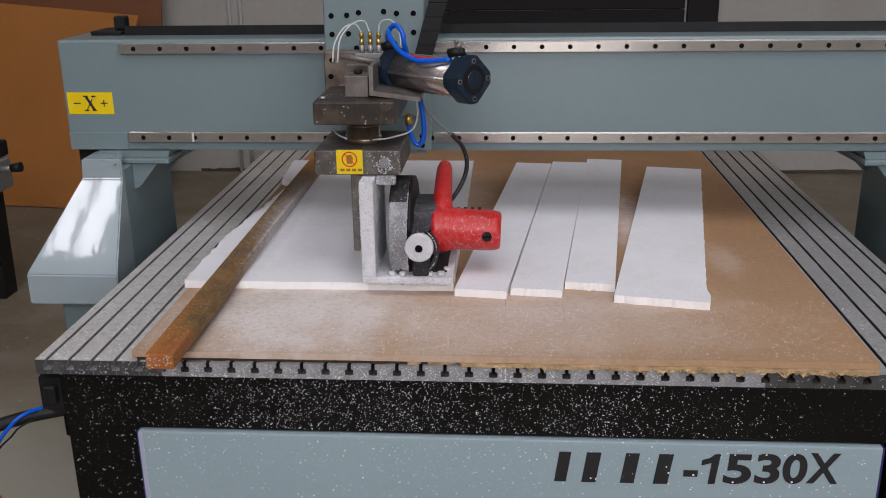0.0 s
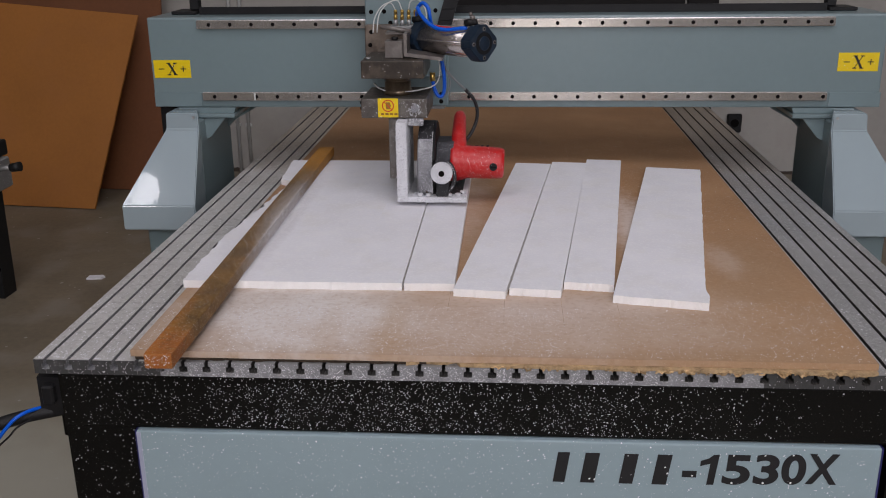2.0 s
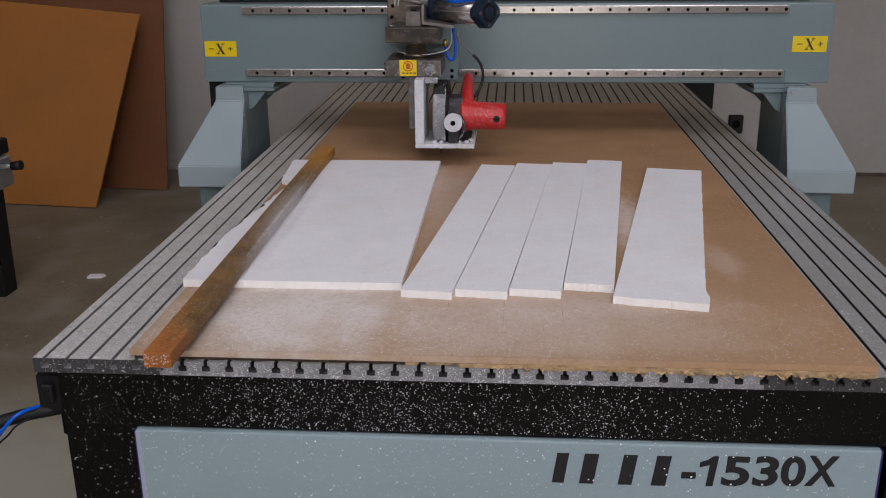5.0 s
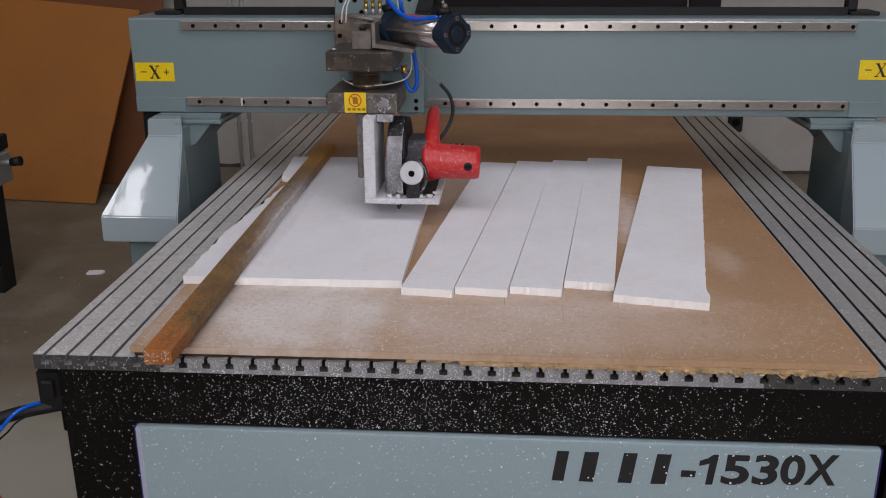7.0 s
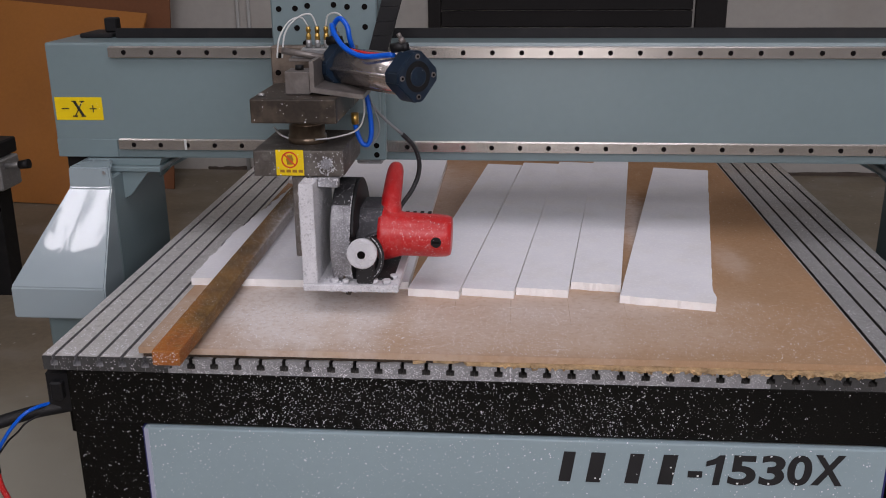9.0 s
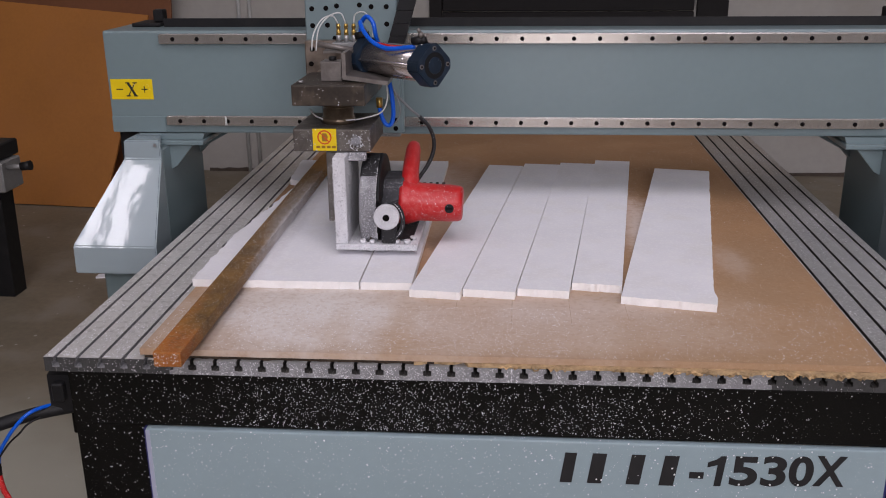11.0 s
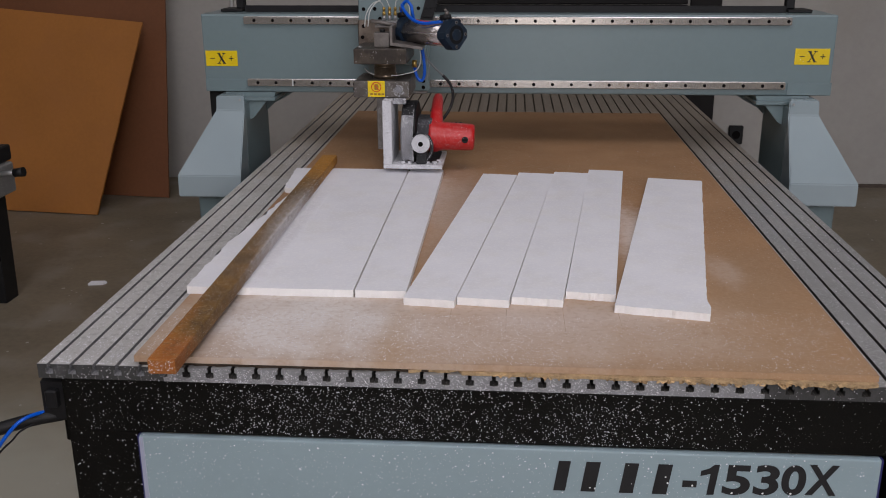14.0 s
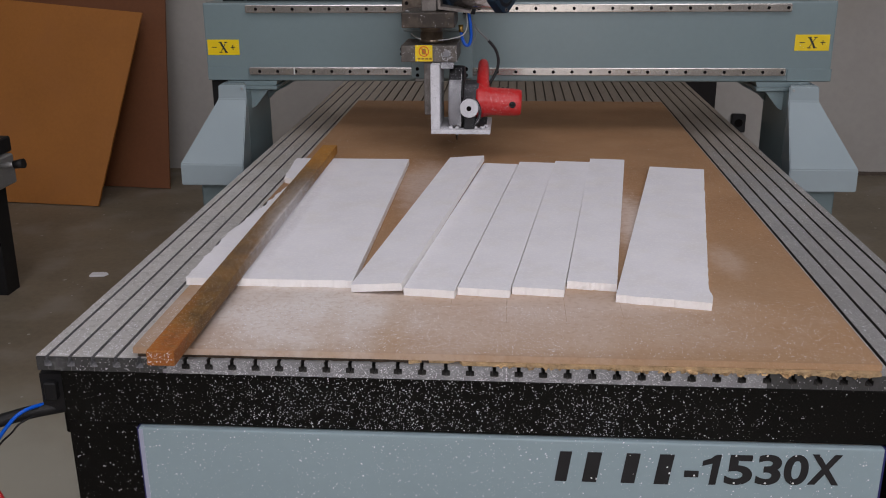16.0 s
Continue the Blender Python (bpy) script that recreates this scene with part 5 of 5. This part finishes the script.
# ---- foam dust caked on the moving head ----
def crumb_layer(name, parent, seeds, mat):
    """One layer of irregular crumbs: each seed is a place, the way its surface faces, and a size."""
    rnd = random.Random(5)
    verts, faces = [], []
    for p, n, r in seeds:
        p, n = Vector(p), Vector(n).normalized()
        u = n.orthogonal().normalized()
        v = n.cross(u)
        k = len(verts)
        w = rnd.uniform(0, 6.28)
        for i in range(5):
            q = r * rnd.uniform(0.65, 1.3)
            verts.append(p + u * q * math.cos(w + i * 1.2566) + v * q * math.sin(w + i * 1.2566) - n * 0.0003)
        for i in range(5):
            q = r * rnd.uniform(0.4, 0.75)
            verts.append(p + u * q * math.cos(w + 0.6 + i * 1.2566) + v * q * math.sin(w + 0.6 + i * 1.2566) + n * r * rnd.uniform(0.5, 0.9))
        for i in range(5):
            j = (i + 1) % 5
            faces.append((k + i, k + j, k + 5 + i))
            faces.append((k + j, k + 5 + j, k + 5 + i))
        faces.append(tuple(k + 5 + i for i in range(5)))
    me = bpy.data.meshes.new(name)
    me.from_pydata([tuple(v) for v in verts], [], faces)
    me.materials.append(mat)
    ob = new(name, me)
    ob.parent = parent
    return tagged(ob, "white foam dust caked on in crumbs")


def head_dust(h, s):
    rnd = random.Random(31)

    def sz(a, b):
        return a + (b - a) * rnd.random() ** 2.2

    L = []
    F, RT, UP, LF = (0, -1, 0), (1, 0, 0), (0, 0, 1), (-1, 0, 0)
    # bracket: faces thinly, edges thickly
    for _ in range(240):
        L.append(((rnd.uniform(0.001, 0.025), 0.002, rnd.uniform(0.014, 0.198)), F, sz(0.0006, 0.0022)))
    for _ in range(150):
        L.append(((0.026, rnd.uniform(0.003, 0.16), rnd.uniform(0.014, 0.198)), RT, sz(0.0006, 0.0022)))
    for _ in range(140):
        z = rnd.uniform(0.012, 0.199)
        L.append(((rnd.choice((0.0002, 0.0258)), 0.0022, z), (rnd.uniform(-0.8, 0.8), -1, 0), sz(0.0007, 0.0021)))
    for _ in range(80):
        L.append(((rnd.uniform(0, 0.026), rnd.uniform(0.002, 0.12), 0.1985), UP, sz(0.001, 0.0032)))
    for _ in range(220):
        L.append(((rnd.uniform(0, 0.173), 0.0, rnd.uniform(0.0005, 0.012)), F, sz(0.0006, 0.0019)))
    for _ in range(200):
        L.append(((rnd.uniform(0.027, 0.172), rnd.uniform(0.001, 0.06) ** 1.0, 0.0125), UP, sz(0.0008, 0.0028)))
    for _ in range(60):
        L.append(((rnd.uniform(0, 0.173), 0.0002, 0.0003), (0, -1, -0.7), sz(0.0008, 0.002)))
    # lower block, clamp screw and post
    for _ in range(100):
        x = 0.074 - 0.163 * rnd.random() ** 1.7
        if -0.05 < x < 0.006 and rnd.random() < 0.7:
            continue
        L.append(((x, 0.0435 if -0.05 < x < 0.006 else 0.045, rnd.uniform(0.203, 0.248)), F, sz(0.0004, 0.0017)))
    for _ in range(120):
        w, q = rnd.uniform(0, 6.28), 0.016 * rnd.random() ** 0.5
        L.append(((0.044 + q * math.cos(w), 0.0435, 0.222 + 1.1 * q * math.sin(w)), F, sz(0.0007, 0.0022)))
    for _ in range(60):
        L.append(((rnd.uniform(0.028, 0.064), 0.040, rnd.uniform(0.184, 0.201)), F, sz(0.0006, 0.002)))
    # upper block: a light sprinkle
    for _ in range(26):
        L.append(((rnd.uniform(-0.083, 0.067), 0.03, rnd.uniform(0.301, 0.342)), F, sz(0.0004, 0.0016)))
    for _ in range(16):
        L.append(((rnd.uniform(-0.083, 0.067), rnd.uniform(0.031, 0.12), 0.343), UP, sz(0.0004, 0.002)))
    crumb_layer("caked_dust", h, L, M_CRUMB)

    L = []
    cy, cz = 0.105, 0.078
    # guard rim, thickest low down and towards the front
    for _ in range(560):
        w = radians(rnd.uniform(105, 235))
        z = cz + 0.106 * math.sin(w)
        if z < 0.018 or (z > 0.150 and rnd.random() < 0.8):
            continue
        L.append(((rnd.uniform(0.056, 0.087), cy + 0.104 * math.cos(w), z), (0, math.cos(w), math.sin(w)), sz(0.0004, 0.0013)))
    for _ in range(170):
        w = radians(rnd.uniform(120, 235))
        z = cz + 0.106 * math.sin(w)
        if z > 0.018:
            L.append(((0.087, cy + 0.1035 * math.cos(w), z), (0.8, math.cos(w), math.sin(w)), sz(0.0006, 0.0018)))
    # motor housing and handle
    for _ in range(130):
        x = 0.135 + 0.122 * rnd.random() ** 0.9
        w = radians(rnd.gauss(185, 38))
        r = 0.0418 if x > 0.17 else 0.050
        r -= max(0.0, x - 0.24) * 0.25
        L.append(((x, cy + r * math.cos(w), cz - 0.0005 + r * math.sin(w)), (0, math.cos(w), math.sin(w)), sz(0.0003, 0.0011)))
    for _ in range(26):
        u = rnd.random()
        L.append(((0.150 + rnd.uniform(-0.012, 0.012), 0.066 + 0.105 * u, 0.086 + 0.083 * u), (0, -0.8, 0.6), sz(0.0003, 0.0010)))
    # knob and gear case
    for _ in range(240):
        w, q = rnd.uniform(0, 6.28), 0.0262 * rnd.random() ** 0.5
        if q > 0.009:
            L.append(((0.112 + q * math.cos(w), -0.024, 0.079 + q * math.sin(w)), F, sz(0.0005, 0.0016)))
    for _ in range(70):
        w = rnd.uniform(0, 6.28)
        L.append(((0.112 + 0.0262 * math.cos(w), -0.022, 0.079 + 0.0262 * math.sin(w)), (math.cos(w), -0.4, math.sin(w)), sz(0.0006, 0.0019)))
    for _ in range(160):
        z = rnd.uniform(0.078, 0.130)
        L.append(((rnd.uniform(0.089, 0.138), 0.0635 + max(0.0, (z - 0.074) * 0.19), z), (0, -1, 0.15), sz(0.0003, 0.0011)))
    for _ in range(60):
        w = radians(rnd.uniform(-68, 60))
        L.append(((0.100 + 0.043 * math.cos(w), 0.0098, 0.062 + 0.047 * math.sin(w)), F, sz(0.0005, 0.0018)))
    crumb_layer("caked_dust", s, L, M_CRUMB)


gantry_ob = gantry()
carriage_ob = carriage()
head_ob = swivel_head()
saw_ob = electric_saw()
head_dust(head_ob, saw_ob)


# ---- round the machine ----
def bench_beside():
    """The end of a dark machine stand with a lever on top."""
    b = thing("machine_stand", "dark steel machine stand with a clamp lever on top", "machine stand", at=pose(-1.61, 2.05, 0))
    bm = bmesh.new()
    prism(bm, [(0.10, 0.0), (0.252, 0.0), (0.260, 0.47), (0.10, 0.47)], "y", 0.20, 0.30)
    part("leg", bm, M_BLACKP, b)
    bm = bmesh.new()
    box(bm, -0.5, 0.300, 0.17, 0.33, 0.472, 0.60, 0.006)
    part("top_rail", bm, M_GREYST, b)
    bm = bmesh.new()
    box(bm, -0.5, 0.282, 0.15, 0.36, 0.602, 0.668, 0.006)
    part("carriage_body", bm, M_BLACKP, b)
    bm = bmesh.new()
    rod(bm, (0.31, 0.20, 0.575), (0.39, 0.20, 0.583), 0.011)
    lev = part("lever", bm, M_GREYST, b)
    bm = bmesh.new()
    rod(bm, (0.370, 0.20, 0.580), (0.412, 0.20, 0.586), 0.017, 0.020)
    part("knob", bm, M_BLACKP, lev)
    bm = bmesh.new()
    box(bm, -0.4, 0.20, 0.21, 0.29, 0.10, 0.13)
    part("stretcher", bm, M_BLACKP, b)
    bm = bmesh.new()
    prism(bm, [(-0.5, 0.0), (-0.38, 0.0), (-0.40, 0.52), (-0.5, 0.52)], "y", 0.20, 0.30)
    part("leg", bm, M_BLACKP, b)


def floor_things():
    bm = bmesh.new()
    prism(bm, [(-0.035, -0.02), (0.03, -0.022), (0.045, 0.0), (0.03, 0.018), (-0.03, 0.02)], "z", 0, 0.008)
    single("foam_scrap", bm, M_FOAM, "small white foam scrap on the floor", "scrap", at=pose(-1.072, 2.515, 0.0005, 0, 0, 10))
    # dark pipe and blue hose that leave the frame by its corner
    p = thing("air_supply", "dark, blue and red air hoses leaving the machine", "hose")
    bm = bmesh.new()
    hose(bm, [(0.03, 0.03, 0.692), (-0.05, 0.00, 0.684), (-0.16, -0.04, 0.655), (-0.34, -0.08, 0.58), (-0.55, -0.1, 0.42), (-0.68, -0.1, 0.2), (-0.74, -0.1, 0.014)], 0.012)
    part("supply_hose", bm, M_BLACKP, p)
    bm = bmesh.new()
    hose(bm, [(0.035, 0.055, 0.690), (-0.009, 0.014, 0.700), (-0.031, -0.020, 0.701), (-0.054, -0.03, 0.679), (-0.074, -0.03, 0.653), (-0.088, -0.03, 0.630), (-0.097, -0.03, 0.600)], 0.0033)
    part("blue_hose", bm, M_HOSE, p, "blue air hose")
    bm = bmesh.new()
    hose(bm, [(0.01, 0.03, 0.69), (-0.034, -0.012, 0.680), (-0.051, -0.025, 0.664), (-0.076, -0.03, 0.639), (-0.11, -0.04, 0.58), (-0.18, -0.06, 0.40), (-0.26, -0.08, 0.006)], 0.0017)
    part("thin_wire", bm, M_BLACKP, p)
    bm = bmesh.new()
    rod(bm, (-0.0972, -0.03, 0.606), (-0.0980, -0.03, 0.584), 0.0058)
    part("coupling", bm, M_BLACKP, p)
    bm = bmesh.new()
    hose(bm, [(-0.0985, -0.03, 0.590), (-0.095, -0.03, 0.556), (-0.085, -0.03, 0.525), (-0.06, -0.032, 0.43), (-0.04, -0.04, 0.22), (-0.07, -0.06, 0.007)], 0.0052)
    part("red_hose", bm, M_RED, p, "red air hose")


bench_beside()
floor_things()


# ---- loose foam grains ----
def foam_grains():
    rnd = random.Random(21)
    verts, faces = [], []

    def grain(p, r, up):
        """A small irregular crumb on a surface that faces up: 'z' or, for the front, '-y'."""
        k = len(verts)
        w = rnd.uniform(0, 6.28)
        pts = []
        for i in range(5):
            q = r * rnd.uniform(0.7, 1.25)
            pts.append((q * math.cos(w + i * 1.2566), q * math.sin(w + i * 1.2566), r * 0.35))
        pts.append((0, 0, r * rnd.uniform(0.8, 1.3)))
        for a, b, c in pts:
            verts.append((p[0] + a, p[1] + b, p[2] + c) if up == "z" else (p[0] + a, p[1] - c, p[2] + b))
        for i in range(5):
            j = (i + 1) % 5
            faces.append((k + i, k + j, k + 5) if up == "z" else (k + j, k + i, k + 5))

    def size(a=0.0005, b=0.0019):
        return a + (b - a) * rnd.random() ** 2.0

    # on the fibreboard
    for _ in range(12000):
        x = rnd.uniform(0.18, 1.39)
        y = rnd.uniform(0.008, 0.27) if rnd.random() < 0.82 else rnd.uniform(0.27, 1.7)
        if y > 0.22 and x < 1.2 and y < 1.42:
            continue
        if x < 0.285 and y < 1.42 and x > 0.205:
            continue
        if x > 0.9 and rnd.random() < 0.55:
            continue
        grain((x, y, BED_Z + 0.0181), rnd.uniform(0.0007, 0.0013) if rnd.random() < 0.13 else size(0.0003, 0.0011), "z")
    # on the bare profiles
    for _ in range(4400):
        x = rnd.choice((rnd.uniform(0.0, 0.165), rnd.uniform(0.0, 0.165), rnd.uniform(1.41, 1.6)))
        fx = (x + 0.02) % 0.04
        if abs(fx) < 0.004 or abs(fx - 0.04) < 0.004:
            continue
        grain((x, 0.005 + 1.7 * rnd.random() ** 1.8, BED_Z + 0.0001), size(0.0005, 0.0018), "z")
    # spattered over the front beam, thickest about its middle
    for _ in range(6600):
        x = rnd.uniform(0.04, 1.56)
        keep = 0.12 + 0.88 * math.exp(-((x - 0.66) / 0.50) ** 2)
        keep *= 0.6 + 0.5 * max(0.0, noise.noise((x * 9, 0.3, 2.0)) + 0.45)
        if x > 1.1:
            keep *= max(0.05, 1 - (x - 1.1) / 0.25)
        if x < 0.3:
            keep *= 0.6
        if rnd.random() > keep:
            continue
        z = 0.676 + 0.094 * rnd.random() ** 1.15
        grain((x, 0.0041, z), rnd.uniform(0.0009, 0.0014) if rnd.random() < (0.24 if x > 0.28 else 0.14) else size(0.0004, 0.0009), "-y")
    for _ in range(190):
        grain((rnd.uniform(0.042, 0.16), 0.0047, rnd.uniform(0.45, 0.668)), size(0.0003, 0.0014), "-y")
    for _ in range(900):
        x = rnd.uniform(0.17, 1.41)
        if (x > 0.85 or x < 0.42) and rnd.random() < 0.5:
            continue
        grain((x, -0.0041, 0.45 + 0.215 * rnd.random() ** 0.7), size(0.0005, 0.0016), "-y")
    # along the rusty bar, thickest at its middle
    for _ in range(800):
        u = rnd.gauss(0.42, 0.22)
        if not 0.01 < u < 0.9:
            continue
        grain((BAR_X - BAR_RUN * u + rnd.uniform(-0.021, 0.021), -0.098 + 1.498 * u, BED_Z + 0.0603), size(0.0002, 0.0009), "z")
    for _ in range(70):
        grain((BAR_X + rnd.uniform(-0.02, 0.02), -0.0981, BED_Z + rnd.uniform(0.037, 0.058)), size(0.0003, 0.0013), "-y")
    # on the ends of the profiles
    for i in range(41):
        for _ in range(22 if i < 6 else 50 if i < 27 else 8):
            grain((0.04 * i + rnd.uniform(-0.0115, 0.0115) if 0 < i < 40 else 0.8, -0.0002, BED_Z - rnd.choice((rnd.uniform(0.001, 0.018), rnd.uniform(0.0195, 0.026)))), size(0.0004, 0.0012), "-y")
    # drift that the bar holds back on the foam, and grains on the lower block and the bracket's bolts
    for _ in range(3200):
        y = FRONT_Y + 0.004 + 0.9 * rnd.random() ** 1.3
        x = BAR_X - BAR_RUN * (y + 0.098) / 1.498 + 0.0225 + 0.045 * rnd.random() ** 2.2
        grain((x, y, FOAM_Z + FOAM_T + 0.0001 + max(0.0, 0.006 - abs(x - 0.275) * 0.5) * rnd.random()), size(0.0004, 0.0013), "z")
    # dust blown against the bar's side and over its edge
    for _ in range(1500):
        u = rnd.gauss(0.52, 0.13)
        if not 0.28 < u < 0.86:
            continue
        s = rnd.random()
        x = BAR_X - BAR_RUN * u + 0.0232 - (0.0 if s < 0.55 else 0.034 * rnd.random() ** 2)
        grain((x, -0.098 + 1.498 * u, BED_Z + (0.036 + 0.024 * rnd.random() if s < 0.55 else 0.0603)), size(0.0003, 0.0011), "z")
    me = bpy.data.meshes.new("foam_grains")
    me.from_pydata(verts, [], faces)
    me.materials.append(M_FOAM)
    tagged(new("foam_grains", me), "loose white foam grains strewn over the machine", "dust", kind="stuff")


foam_grains()


# ---- what moves ----
GANTRY_Y = [(0, 0.716), (0.5, 0.855), (1, 1.003), (1.5, 1.144), (2, 1.286), (2.5, 1.425), (3, 1.562), (3.5, 1.694), (3.9, 1.795), (4.1, 1.816), (4.4, 1.82), (4.7, 1.82), (5.0, 1.755), (6.5, 1.283), (7, 1.134), (7.5, 0.976), (8, 0.815), (8.4, 0.685), (8.7, 0.615), (9.0, 0.61), (9.8, 0.61), (10.0, 0.635), (10.5, 0.769), (11, 0.908), (11.5, 1.047), (12, 1.185), (12.5, 1.321), (13, 1.459), (13.5, 1.594), (14, 1.729), (14.3, 1.797), (14.5, 1.815), (15, 1.817), (15.5, 1.817), (15.7, 1.806), (16, 1.758)]
HEAD_X = [(0, 0.525), (1, 0.528), (2, 0.529), (3, 0.531), (4, 0.532), (4.7, 0.533), (5.0, 0.527), (6.5, 0.486), (7, 0.470), (7.5, 0.456), (8, 0.442), (8.4, 0.429), (8.7, 0.423), (10.5, 0.423), (11.5, 0.425), (12.5, 0.426), (14, 0.429), (15, 0.430), (15.4, 0.431), (15.5, 0.436), (15.7, 0.476), (15.8, 0.507), (16, 0.566)]
HEAD_Z = [(0, 0.845), (4.2, 0.846), (4.7, 0.878), (8.7, 0.877), (9.5, 0.846), (10.5, 0.846), (14.4, 0.848), (14.5, 0.851), (15, 0.888), (15.4, 0.912), (15.5, 0.9145), (16, 0.9155)]


def at_time(track, t):
    return float(np.interp(t, [a for a, _ in track], [b for _, b in track]))


def motions():
    times = sorted({t for tr in (GANTRY_Y, HEAD_X, HEAD_Z) for t, _ in tr})
    walk(gantry_ob, [(t, pose(0, y, 0)) for t, y in GANTRY_Y])
    walk(carriage_ob, [(t, pose(at_time(HEAD_X, t), at_time(GANTRY_Y, t) - 0.45, 0.845)) for t in times])
    head = [(t, pose(at_time(HEAD_X, t), at_time(GANTRY_Y, t) - 0.45, at_time(HEAD_Z, t))) for t in times]
    walk(head_ob, head)
    walk(saw_ob, head)
    # strips swing away as the saw frees them
    z = FOAM_Z
    walk(strip_a, [(0, pose(CUT_A, FRONT_Y, z)), (0.2, pose(CUT_A, FRONT_Y, z)), (0.9, pose(CUT_A + 0.004, FRONT_Y, z, 0, 0, 0.2)), (3.0, pose(CUT_A + 0.004, FRONT_Y, z, 0, 0, 0.1)), (3.7, pose(CUT_A + 0.004, FRONT_Y, z, 0, 0, 0)), (3.8, pose(CUT_A + 0.003, FRONT_Y - 0.005, z, 0, 0, -0.8)), (3.9, pose(CUT_A + 0.002, FRONT_Y - 0.015, z, 0, 0, -2.5)), (4.0, pose(CUT_A + 0.001, FRONT_Y - 0.026, z, 0, 0, -4.8)), (4.1, pose(CUT_A + 0.001, FRONT_Y - 0.033, z, 0, 0, -6.7)), (4.2, pose(CUT_A + 0.002, FRONT_Y - 0.034, z, 0, 0, -6.75)), (16, pose(CUT_A + 0.002, FRONT_Y - 0.034, z, 0, 0, -6.75))])
    walk(strip_c, [(0, pose(0.7008, 0.273, z, 0, 0, -6.8)), (3.9, pose(0.7008, 0.273, z, 0, 0, -6.8)), (4.2, pose(0.7035, 0.273, z, 0, 0, -6.75)), (16, pose(0.7035, 0.273, z, 0, 0, -6.75))])
    walk(strip_b, [(0, pose(CUT_B, FRONT_Y, z)), (10.3, pose(CUT_B, FRONT_Y, z)), (11.0, pose(CUT_B + 0.0035, FRONT_Y, z, 0, 0, 0.18)), (13.3, pose(CUT_B + 0.004, FRONT_Y, z, 0, 0, 0.1)), (14.2, pose(CUT_B + 0.004, FRONT_Y, z)), (14.3, pose(CUT_B + 0.003, FRONT_Y - 0.006, z, 0, 0, -1.3)), (14.4, pose(CUT_B + 0.002, FRONT_Y - 0.015, z, 0, 0, -3.6)), (14.5, pose(CUT_B + 0.001, FRONT_Y - 0.024, z, 0, 0, -5.7)), (14.6, pose(CUT_B, FRONT_Y - 0.030, z, 0, 0, -6.7)), (14.8, pose(CUT_B, FRONT_Y - 0.031, z + 0.0003, 0.3, 0, -6.7)), (15.0, pose(CUT_B, FRONT_Y - 0.030, z + 0.0004, 1.5, 0, -7.1)), (15.5, pose(CUT_B, FRONT_Y - 0.030, z + 0.0004, 1.7, 0, -7.2)), (15.8, pose(CUT_B, FRONT_Y - 0.030, z + 0.0005, 1.7, -1.0, -7.2)), (16, pose(CUT_B + 0.001, FRONT_Y - 0.024, z + 0.0008, 0.7, -5.5, -7.0))])


motions()
